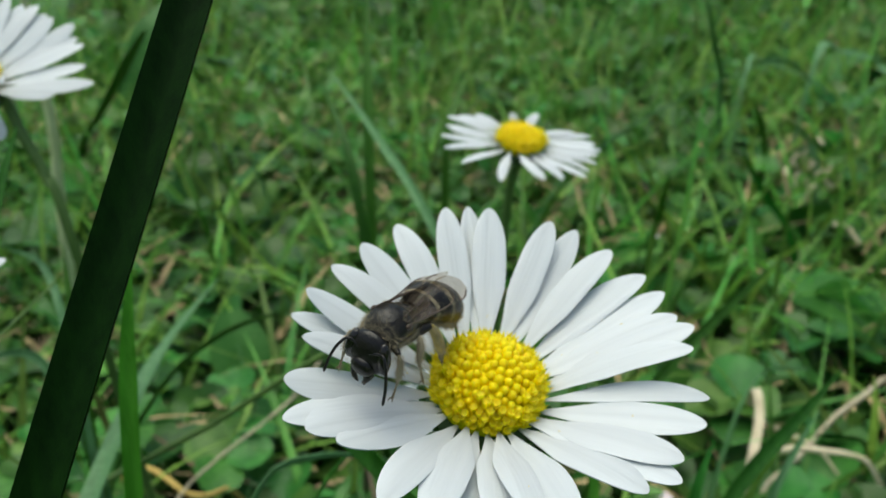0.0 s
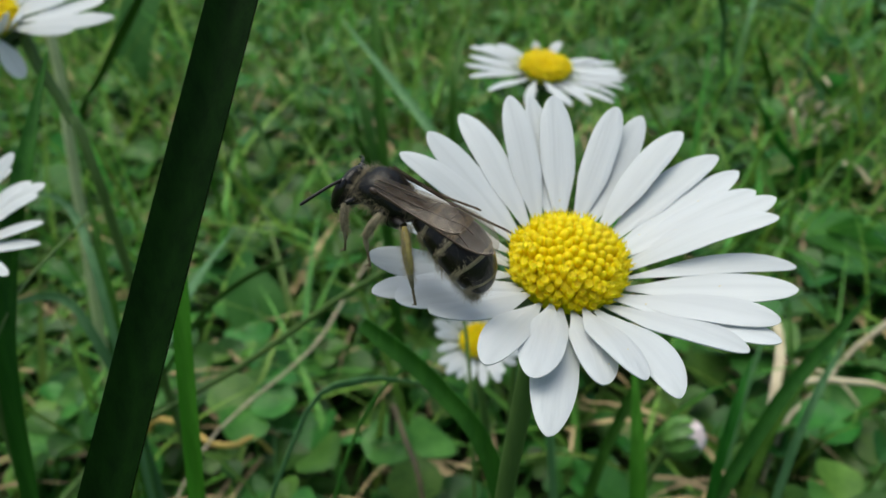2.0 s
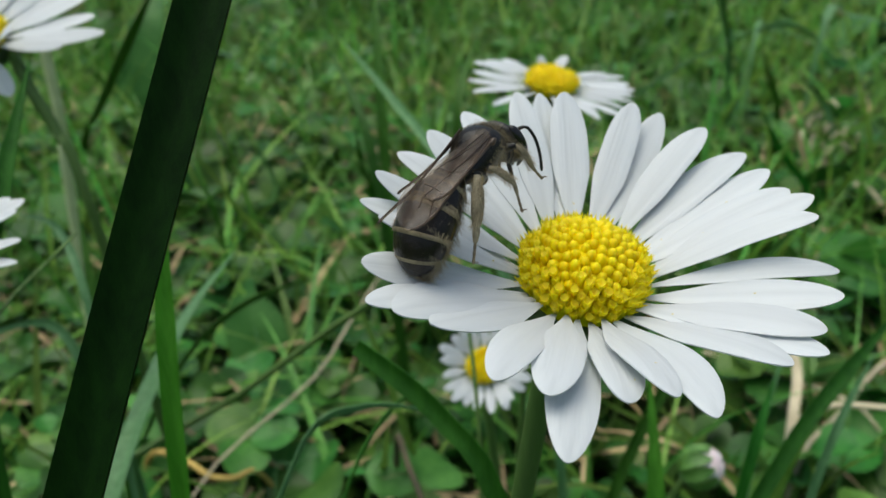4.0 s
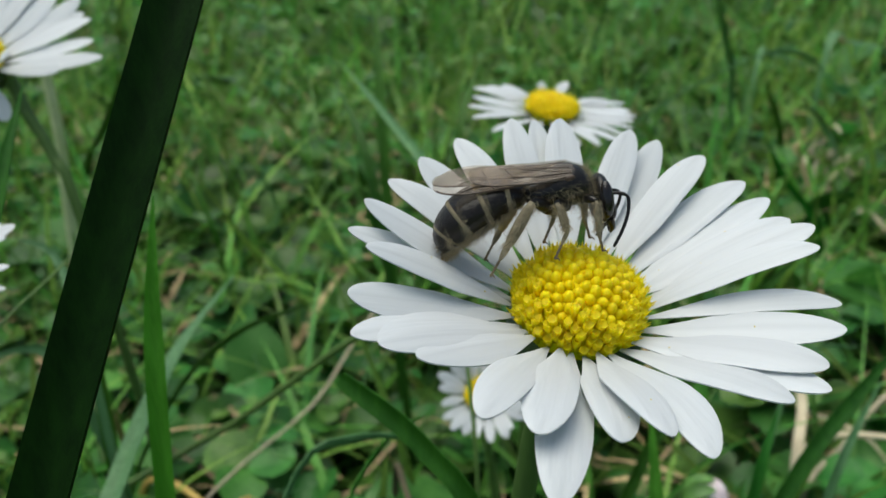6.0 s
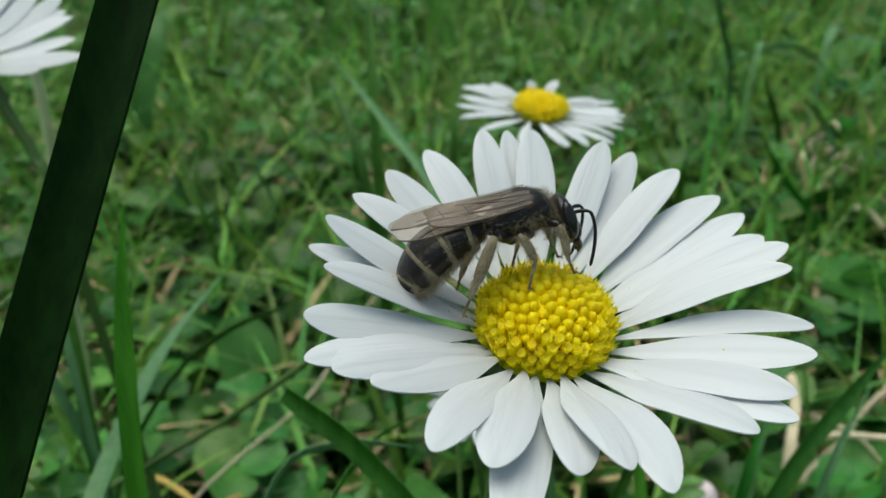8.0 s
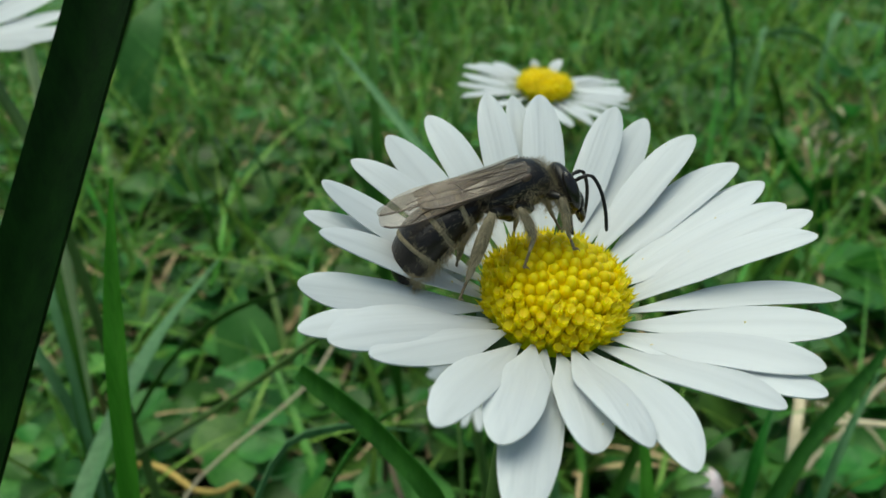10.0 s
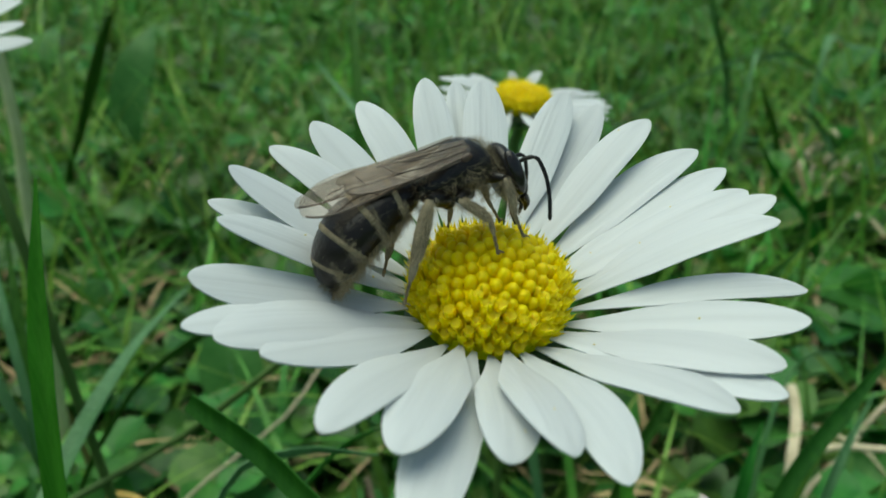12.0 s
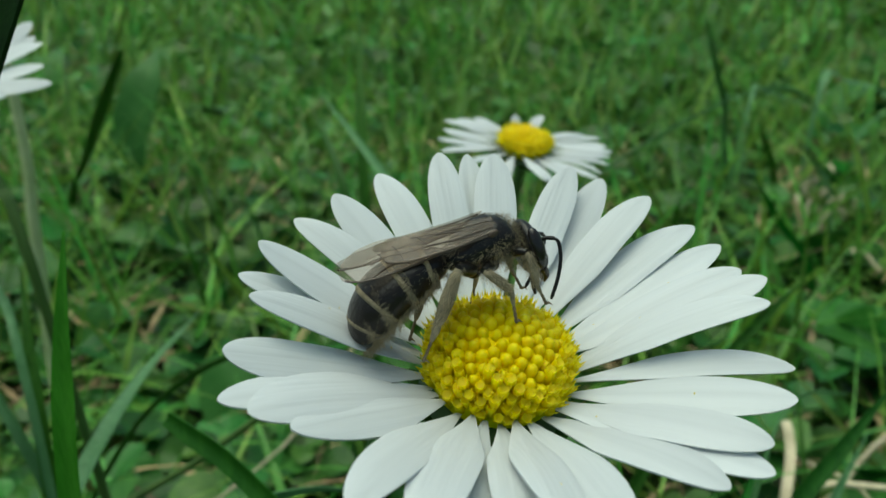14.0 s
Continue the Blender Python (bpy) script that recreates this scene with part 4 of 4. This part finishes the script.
ABDOMEN = spline([(-0.035, 0, 0.135), (-0.14, 0, 0.152), (-0.25, 0, 0.142), (-0.35, 0, 0.11), (-0.43, 0, 0.058), (-0.478, 0, 0.0)], 41)


def abdomen_axis(s):
    """Centre line and radius of the abdomen, from its waist (0) to its tip (1)."""
    k = min(39, int(s * 40))
    p = ABDOMEN[k].lerp(ABDOMEN[k + 1], s * 40 - k)
    return p, max(0.006, 0.112 * math.sin(math.pi * (0.10 + 0.895 * s) ** 1.02) ** 0.62 if s < 0.998 else 0.006)


def loft(bm, sections, segs=28, pinch=0.0):
    """A body through upright oval sections: place along x, height of the centre, half height and half width."""
    rings = []
    for x, zc, hh, hw in sections:
        rings.append([bm.verts.new((x + pinch * math.sin(t) * hh, hw * math.cos(t), zc + hh * math.sin(t))) for t in [6.2832 * k / segs for k in range(segs)]])
    for p, q in zip(rings, rings[1:]):
        for k in range(segs):
            bm.faces.new((p[k], p[(k + 1) % segs], q[(k + 1) % segs], q[k]))
    bm.faces.new(rings[0][::-1])
    bm.faces.new(rings[-1])


def bee():
    rng = random.Random(9)
    root = thing("bee", (0, 0, 0), "small dark brown bee with pale-banded abdomen and folded smoky wings", "bee")
    # head
    bm = bmesh.new()
    ellipsoid(bm, (0.300, 0, -0.002), (0.053, 0.122, 0.118), Matrix.Rotation(radians(12), 4, "Y"), 30, 22)
    ellipsoid(bm, (0.325, 0, -0.075), (0.034, 0.068, 0.052), Matrix.Rotation(radians(20), 4, "Y"), 18, 12)
    head = part("head", bm, CHITIN, root, "black shiny head")
    for side in (-1, 1):
        bm = bmesh.new()
        ellipsoid(bm, (0.314, side * 0.092, 0.006), (0.034, 0.037, 0.087), Matrix.Rotation(radians(12), 4, "Y") @ Matrix.Rotation(side * radians(8), 4, "X"), 20, 16)
        part("eye", bm, EYE_MAT, head, "dark oval compound eye")
        bm = bmesh.new()
        tube(bm, spline([(0.31, side * 0.05, -0.098), (0.315, side * 0.035, -0.14), (0.30, side * 0.012, -0.172)], 6), [0.02, 0.019, 0.016, 0.013, 0.009, 0.004], 8)
        part("mandible", bm, CHITIN, head)
    bm = bmesh.new()
    tube(bm, spline([(0.285, 0, -0.10), (0.26, 0, -0.15), (0.245, 0, -0.205)], 6), [0.014, 0.013, 0.012, 0.011, 0.009, 0.006], 8)
    part("tongue", bm, CHITIN, head)
    bm = bmesh.new()
    fuzz(bm, rng, 130, on_ellipsoid((0.302, 0, -0.06), (0.05, 0.10, 0.075)), 0.022, 0.0007)
    fuzz(bm, rng, 620, on_ellipsoid((0.262, 0, 0.02), (0.03, 0.11, 0.10)), 0.045, 0.0007)
    fuzz(bm, rng, 120, on_ellipsoid((0.29, 0, 0.03), (0.05, 0.08, 0.095), 0.5, 1.0), 0.04, 0.0007)
    part("head_hair", bm, HAIR, head, "short pale hairs")
    # thorax: one rounded body with a raised shield and a narrow waist
    bm = bmesh.new()
    loft(bm, [(0.284, 0.072, 0.026, 0.036), (0.272, 0.08, 0.06, 0.076), (0.245, 0.096, 0.086, 0.1), (0.205, 0.108, 0.1, 0.115), (0.155, 0.114, 0.104, 0.12),
              (0.105, 0.113, 0.09, 0.113), (0.085, 0.111, 0.08, 0.109), (0.05, 0.112, 0.07, 0.1), (0.012, 0.118, 0.062, 0.088), (-0.02, 0.126, 0.05, 0.068), (-0.048, 0.134, 0.03, 0.034)], 32)
    thorax = part("thorax", bm, CHITIN, root, "black polished thorax")
    bm = bmesh.new()
    ellipsoid(bm, (0.066, 0, 0.168), (0.038, 0.062, 0.032), Matrix.Rotation(radians(-14), 4, "Y"), 20, 14)
    part("scutellum", bm, CHITIN, thorax)
    for side in (-1, 1):
        bm = bmesh.new()
        ellipsoid(bm, (0.18, side * 0.106, 0.158), (0.024, 0.013, 0.015), None, 14, 10)
        part("wing_base", bm, VEIN, thorax)
    bm = bmesh.new()
    fuzz(bm, rng, 1700, on_ellipsoid((0.15, 0, 0.105), (0.125, 0.118, 0.096), -0.95, 0.25), 0.044, 0.0006)
    fuzz(bm, rng, 900, on_ellipsoid((0.0, 0, 0.122), (0.07, 0.09, 0.07), -1.0, 0.8), 0.042, 0.0007)
    fuzz(bm, rng, 620, on_ellipsoid((0.262, 0, 0.08), (0.03, 0.095, 0.08)), 0.048, 0.0007)
    part("thorax_hair", bm, HAIR, thorax, "pale brown hairs")
    bm = bmesh.new()
    fuzz(bm, rng, 1100, on_ellipsoid((0.155, 0, 0.114), (0.125, 0.118, 0.102), 0.2, 1.0), 0.012, 0.0008)
    fuzz(bm, rng, 160, on_ellipsoid((0.066, 0, 0.168), (0.036, 0.06, 0.03), 0.0, 1.0), 0.03, 0.0007)
    part("back_hair", bm, HAIR_DARK, thorax, "short dark brown hairs")
    # abdomen in overlapping plates, each with a pale hair band at its rear edge
    broad = 1.36
    cuts = [0.0, 0.14, 0.345, 0.575, 0.78, 1.0]
    for k, (a, b) in enumerate(zip(cuts, cuts[1:])):
        pts, rad = [], []
        for i in range(9):
            s = a + (b - a) * i / 8 * (1.05 if k < 4 else 1.0)
            p, r = abdomen_axis(min(s, 1))
            pts.append(p)
            rad.append(r * (0.958 + 0.05 * (i / 8) ** 0.7) if k < 4 else r * (0.965 + 0.03 * (i / 8)))
        bm = bmesh.new()
        tube(bm, pts, rad, 32)
        bmesh.ops.scale(bm, vec=(1, broad, 1), verts=bm.verts)
        plate = part("tergite", bm, TERGITE, root, "dark shiny abdomen plate")
        if k < 4:
            bm = bmesh.new()
            pts, rad = [], []
            for i, g in enumerate((-0.0025, 0.0002, 0.0006, -0.0002, -0.003)):
                p, r = abdomen_axis(b - 0.02 + 0.0105 * i)
                pts.append(p)
                rad.append(r * 1.012 + g)
            tube(bm, pts, rad, 32)
            bmesh.ops.scale(bm, vec=(1, broad, 1), verts=bm.verts)
            part("hair_band", bm, HAIR_BAND, plate, "pale fringe of hairs")
            bm = bmesh.new()

            def edge(u, v):
                p, r = abdomen_axis(b - 0.046 + 0.06 * v)
                d = V(0, math.cos(6.2832 * u), math.sin(6.2832 * u))
                return p + d * r * 0.995, (0.22 * d + V(-1, 0, -0.3)).normalized()
            fuzz(bm, rng, 900, edge, 0.026, 0.0007)
            bmesh.ops.scale(bm, vec=(1, broad, 1), verts=bm.verts)
            part("fringe", bm, HAIR, plate, "pale fringe of hairs")
    bm = bmesh.new()

    def belly(u, v):
        p, r = abdomen_axis(0.1 + 0.88 * u)
        a = -1.571 + (v - 0.5) * 2.0
        d = V(0, math.cos(a), math.sin(a))
        return p + d * r, (d + V(-0.5, 0, 0)).normalized()
    fuzz(bm, rng, 1300, belly, 0.044, 0.0011)

    def back(u, v):
        p, r = abdomen_axis(0.08 + 0.9 * u)
        a = 1.571 + (v - 0.5) * 3.4
        d = V(0, math.cos(a), math.sin(a))
        return p + d * r, (d + V(-1.6, 0, 0)).normalized()
    fuzz(bm, rng, 200, back, 0.014, 0.0005)
    fuzz(bm, rng, 160, on_ellipsoid((-0.462, 0, 0.02), (0.03, 0.045, 0.04)), 0.026, 0.0008)
    bmesh.ops.scale(bm, vec=(1, broad, 1), verts=bm.verts)
    part("abdomen_hair", bm, HAIR, root, "pale fringe under the abdomen")
    # wings folded back like a low roof over the abdomen
    wings = []
    for side in (-1, 1):
        for pair, (length, chord, lift) in enumerate(((0.6, 0.175, 0.0), (0.43, 0.13, -0.012))):
            hinge = V(0.188, side * 0.104, 0.163)

            def spot(s, a):
                """A point of the wing: s from root to tip, a from its outer (0) to its inner edge (1)."""
                g = min(1.0, s / 0.72)
                tip = math.sqrt(max(0.0, 1 - (max(0.0, s - 0.7) / 0.3) ** 2.2))
                c = chord * (0.3 + 0.7 * g) * tip
                start = 0.38 * chord * (1 - tip)
                x = -length * s + 0.03 * a * (1 - s)
                y = -0.012 * math.sin(math.pi * s) + 0.035 * s - 0.76 * (start + c * a)
                z = lift + 0.125 * s - 0.01 * math.sin(math.pi * s) + (0.62 + 0.2 * (1 - g)) * (start + c * a) - 0.012 * math.sin(3.1416 * a) * g + (0.007 * g if side < 0 else 0.0)
                return V(x, side * y, z)
            bm = bmesh.new()
            grid = [[bm.verts.new(spot(1 - (1 - i / 24) ** 1.8, j / 7) + V(0, 0, 0.0016 * math.sin(i * 1.3 + j))) for j in range(8)] for i in range(25)]
            for p, q in zip(grid, grid[1:]):
                for j in range(7):
                    bm.faces.new((p[j], p[j + 1], q[j + 1], q[j]))
            bmesh.ops.remove_doubles(bm, verts=bm.verts, dist=0.0005)
            wing = part("forewing" if pair == 0 else "hindwing", bm, WING, root, "clear smoky brown wing")
            wing.location = hinge * CM
            wings.append((wing, hinge))
            paths = [[(s / 10, 0.01) for s in range(0, 10)] + [(0.95, 0.03), (0.985, 0.2)], [(0.0, 0.3), (0.2, 0.36), (0.42, 0.46), (0.6, 0.52)], [(0.02, 0.75), (0.25, 0.78), (0.5, 0.86)],
                     [(0.42, 0.46), (0.46, 0.84)], [(0.3, 0.05), (0.36, 0.2), (0.42, 0.46)], [(0.56, 0.03), (0.6, 0.25), (0.6, 0.52)], [(0.6, 0.52), (0.7, 0.56), (0.8, 0.5)],
                     [(0.6, 0.25), (0.7, 0.28), (0.82, 0.1)], [(0.7, 0.28), (0.71, 0.56)], [(0.6, 0.52), (0.62, 0.8)]]
            for path in paths if pair == 0 else paths[:3]:
                bm = bmesh.new()
                tube(bm, spline([spot(*p) + V(0, 0, 0.0015) for p in path], 12), 0.0048 if path is paths[0] else 0.0028, 6)
                part("vein", bm, VEIN, wing)
            if pair == 0:
                bm = bmesh.new()
                tube(bm, spline([spot(0.48, 0.03), spot(0.53, 0.04), spot(0.58, 0.03)], 8), [0.003, 0.007, 0.009, 0.009, 0.008, 0.007, 0.005, 0.003], 8)
                part("wing_spot", bm, VEIN, wing, "small dark wing spot")
    # legs: dark femur, broad hairy tibia and heel, thin jointed foot with claws
    legs = []
    joints = {
        "front": [(0.215, 0.05, 0.035), (0.262, 0.13, 0.045), (0.255, 0.15, -0.02), (0.236, 0.145, -0.11), (0.238, 0.13, -0.21)],
        "middle": [(0.13, 0.06, 0.03), (0.085, 0.14, 0.095), (0.098, 0.155, 0.03), (0.09, 0.16, -0.06), (0.0, 0.15, -0.165)],
        "hind": [(0.05, 0.06, 0.05), (0.0, 0.14, 0.128), (-0.06, 0.15, 0.085), (-0.18, 0.155, -0.035), (-0.30, 0.14, -0.15)],
    }
    for side in (-1, 1):
        for kind, j in joints.items():
            p = [V(x, side * y, z) for x, y, z in j]
            hip = p[0]
            q = [v - hip for v in p]
            thick = {"front": 0.019, "middle": 0.022, "hind": 0.027}[kind]
            knee = q[1] * 0.75 + q[2] * 0.25
            bm = bmesh.new()
            tube(bm, spline([q[0], q[0] * 0.45 + knee * 0.55 + V(0, side * 0.006, 0.006), knee], 9), [thick * f for f in (0.8, 1.05, 1.15, 1.15, 1.08, 0.98, 0.88, 0.78, 0.66)], 12)
            ellipsoid(bm, q[0], (thick * 1.25, thick * 1.15, thick * 1.25), None, 12, 8)
            leg = part("leg", bm, CHITIN, root, kind + " leg, dark with pale hairs")
            leg.location = hip * CM
            end = q[3]
            mid = (knee + end) / 2 + V(0.004, side * 0.01, 0.008)
            bm = bmesh.new()
            tube(bm, spline([knee, mid, end], 10), [thick * f for f in (0.55, 0.72, 0.88, 0.98, 1.05, 1.08, 1.06, 1.0, 0.9, 0.66)], 12, 0.72)
            dusted = side > 0 and kind == "hind"
            part("tibia", bm, POLLEN if dusted else LEG_PALE, leg, "shin dusted with yellow pollen" if dusted else "pale hairy shin")
            bm = bmesh.new()

            def shin(u, v):
                d = V(math.cos(6.28 * v), math.sin(6.28 * v), 0)
                w = knee.lerp(mid, 2 * u) if u < 0.5 else mid.lerp(end, 2 * u - 1)
                return w + d * thick * 0.8, d + (end - knee).normalized() * 0.9
            fuzz(bm, rng, 1000 if kind == "hind" else 600, shin, 0.036 if kind == "hind" else 0.026, 0.0005)
            part("leg_hair", bm, HAIR, leg)
            heel = end.lerp(q[4], 0.45)
            bm = bmesh.new()
            tube(bm, spline([end, (end + heel) / 2, heel], 6), [thick * f for f in (0.5, 0.62, 0.62, 0.56, 0.46, 0.32)], 10, 0.7)
            part("heel", bm, LEG_PALE, leg, "flat pale heel joint")
            bm = bmesh.new()
            for n in range(3):
                a, b = heel.lerp(q[4], n / 3), heel.lerp(q[4], (n + 1) / 3)
                tube(bm, [a, a.lerp(b, 0.6), b], [0.0052, 0.0072, 0.006], 8)
            for c in (-1, 1):
                tube(bm, spline([q[4], q[4] + V(0.012, c * 0.008, 0.001), q[4] + V(0.018, c * 0.012, -0.012)], 5), [0.004, 0.004, 0.0035, 0.003, 0.0015], 6)
            part("foot", bm, LEG, leg, "thin jointed foot")
            legs.append((leg, hip, side, kind))
    # feelers: a straight first joint and a bent ringed whip
    feelers = []
    for side in (-1, 1):
        bm = bmesh.new()
        tube(bm, spline([(0, 0, 0), (0.03, side * 0.02, 0.012), (0.062, side * 0.032, 0.012)], 6), [0.007, 0.008, 0.0085, 0.0085, 0.009, 0.008], 8)
        feeler = part("antenna", bm, CHITIN, root, "black bent feeler")
        whip = spline([(0.060, side * 0.031, 0.013), (0.078, side * 0.04, -0.005), (0.086, side * 0.055, -0.07), (0.074, side * 0.07, -0.15), (0.05, side * 0.08, -0.23)], 23)
        bm = bmesh.new()
        tube(bm, whip, [0.0052 + 0.0022 * min(1, i / 5) + (0.0009 if i % 2 else 0.0) - (0.003 if i > 21 else 0) for i in range(23)], 8)
        part("flagellum", bm, CHITIN, feeler)
        feelers.append((feeler, V(0.348, side * 0.03, 0.01), side))
    return root, legs, feelers, wings


BEE, LEGS, FEELERS, WINGS = bee()


def bee_pose(head, tail, roll):
    """The bee with its head and its tail tip at two places over the flower; roll leans it to its right."""
    h, t = PETAL_FRAME @ V(head), PETAL_FRAME @ V(tail)
    x = (h - t).normalized()
    up = PETAL_FRAME.to_3x3() @ V(0, 0, 1)
    z = (up - up.dot(x) * x).normalized()
    m = Matrix((x, z.cross(x), z)).transposed().to_4x4() @ Matrix.Rotation(radians(roll), 4, "X")
    m.translation = (h - 0.30 * x) * CM
    return m


def motions():
    bee_rows = [
        (0.0, (-0.65, -0.28, 0.2), (-0.26, 0.32, -0.1), 0),
        (0.5, (-0.95, -0.32, 0.22), (-0.39, 0.09, -0.13), 6),
        (1.0, (-1.01, -0.34, 0.24), (-0.43, -0.05, -0.19), 10),
        (1.5, (-1.02, -0.25, 0.27), (-0.38, -0.22, -0.17), 12),
        (2.0, (-1.15, -0.18, 0.3), (-0.55, -0.53, 0.02), 6),
        (2.5, (-1.28, -0.16, 0.32), (-0.65, -0.48, 0.02), 0),
        (3.0, (-0.91, 0.06, 0.4), (-0.68, -0.57, 0.04), -17),
        (3.4, (-0.78, 0.22, 0.33), (-0.68, -0.5, 0.0), -18),
        (4.2, (-0.3, 0.28, 0.22), (-0.78, -0.15, -0.1), -20),
        (4.9, (0.05, 0.26, 0.15), (-0.63, 0.12, -0.1), -25),
        (5.5, (0.1, 0.25, 0.14), (-0.6, 0.25, -0.1), -25),
        (6.0, (0.07, 0.26, 0.14), (-0.655, 0.14, -0.12), -25),
        (6.5, (0.06, 0.22, 0.14), (-0.64, 0.06, -0.15), -25),
        (7.0, (0.055, 0.27, 0.14), (-0.61, 0.09, -0.18), -25),
        (7.5, (0.065, 0.225, 0.14), (-0.62, 0.03, -0.15), -25),
        (8.0, (0.045, 0.235, 0.14), (-0.61, 0.04, -0.18), -25),
        (10.5, (-0.01, 0.19, 0.14), (-0.555, -0.03, -0.17), -25),
        (11.0, (0.035, 0.19, 0.14), (-0.55, -0.06, -0.17), -25),
        (11.5, (0.02, 0.17, 0.14), (-0.57, -0.07, -0.15), -25),
        (12.0, (0.025, 0.19, 0.14), (-0.56, -0.12, -0.16), -25),
        (12.5, (0.035, 0.195, 0.14), (-0.545, -0.16, -0.16), -25),
        (13.0, (0.05, 0.165, 0.14), (-0.555, -0.18, -0.15), -25),
        (13.5, (0.03, 0.24, 0.14), (-0.57, -0.07, -0.17), -25),
        (14.0, (0.08, 0.24, 0.14), (-0.58, -0.07, -0.18), -25),
    ]
    walk(BEE, [(t, bee_pose(h, a, r)) for t, h, a, r in bee_rows])
    # swing of each leg about its hip (degrees): forward when negative
    swing = {
        ("hind", 1): [(0.0, -10), (1.0, -14), (1.5, -24), (2.0, -6), (2.5, -14), (3.0, 2), (4.2, -8), (5.0, 0), (14.0, 0)],
        ("hind", -1): [(0.0, 0), (2.5, -10), (3.0, 0), (4.2, 10), (5.0, 0), (8.0, 0), (10.5, 4), (12.5, -3), (13.5, 2), (14.0, 2)],
        ("middle", 1): [(0.0, -10), (0.5, -20), (1.0, -14), (1.5, -24), (2.0, 2), (2.5, -4), (3.0, -10), (5.0, 0), (14.0, 0)],
        ("middle", -1): [(0.0, 0), (3.0, 10), (4.2, -8), (5.0, 0), (8.0, -4), (10.5, 6), (11.0, 4), (12.5, -34), (13.5, -28), (14.0, -24)],
        ("front", 1): [(0.0, 0), (0.5, 8), (1.5, 2), (2.0, 24), (2.5, 20), (3.0, 0), (5.0, 4), (14.0, 2)],
        ("front", -1): [(0.0, 0), (1.5, 6), (3.0, -8), (5.0, 0), (6.0, 3), (7.0, -4), (8.0, 2), (10.5, 8), (11.0, 0), (12.0, 5), (12.5, 9), (13.0, -2), (13.5, 2), (14.0, 0)],
    }
    for leg, hip, side, kind in LEGS:
        splay = {"front": 8, "middle": 18, "hind": 12}[kind]
        wide = {"front": 20, "middle": 52, "hind": 26}[kind]
        walk(leg, [(t, Matrix.Translation(hip * CM) @ pose(0, 0, 0, side * (wide if t == 3.0 else splay if t < 4.5 else 0), a, 0)) for t, a in swing[kind, side]])
    for wing, hinge in WINGS:
        walk(wing, [(t, Matrix.Translation(hinge * CM) @ pose(0, 0, 0, 0, a, 0))
                    for t, a in ((0.0, -9), (1.0, -7), (1.5, -2), (2.5, -4), (3.0, -6), (3.6, -4), (5.0, -2.5), (14.0, -2.5))])
    lift = [(0.0, -20), (1.0, -40), (1.5, -62), (2.5, -66), (3.0, -20), (5.0, 15), (5.5, 20), (6.5, 35), (7.5, 35), (8.0, 20), (10.5, 10), (11.0, 15), (11.5, -5),
            (12.0, 15), (12.5, -24), (13.0, 2), (13.2, -2), (13.5, 8), (14.0, 30)]
    for feeler, at, side in FEELERS:
        walk(feeler, [(t, Matrix.Translation(at * CM) @ pose(0, 0, 0, 0, a + (0 if side < 0 or t < 5 else -50 if 13.1 < t < 13.8 else 8), side * (4 * math.sin(t) + (55 if t < 3.5 else 0)))) for t, a in lift])
    sway = [(0.0, 0.2, 0), (1.5, 0.2, 0), (3.0, 0.0, 0), (6.5, -0.8, 0), (7.5, -2.0, 0), (10.5, -1.05, 0), (11.0, -1.5, 0), (11.5, -1.9, 0),
            (12.0, -3.4, 0), (12.5, -0.5, 0), (13.0, -3.0, 0), (13.5, -5.5, -2), (14.0, -6.3, -4)]
    foot = FRONT.matrix_basis.copy()
    walk(FRONT, [(t, foot @ pose(0, 0, 0, b, a, 0)) for t, a, b in sway])
    sway = [(0.0, 0.13), (1.0, 0.22), (1.5, 0.23), (2.0, 0.29), (3.0, 0.4), (5.5, 0.06), (6.5, 0.0), (8.0, 0.04), (10.5, 0.16), (11.0, 0.13), (12.5, 0.0), (14.0, -0.5)]
    foot2 = DARK.matrix_basis.copy()
    walk(DARK, [(t, foot2 @ pose(0, 0, 0, 0, a, 0)) for t, a in sway])


motions()
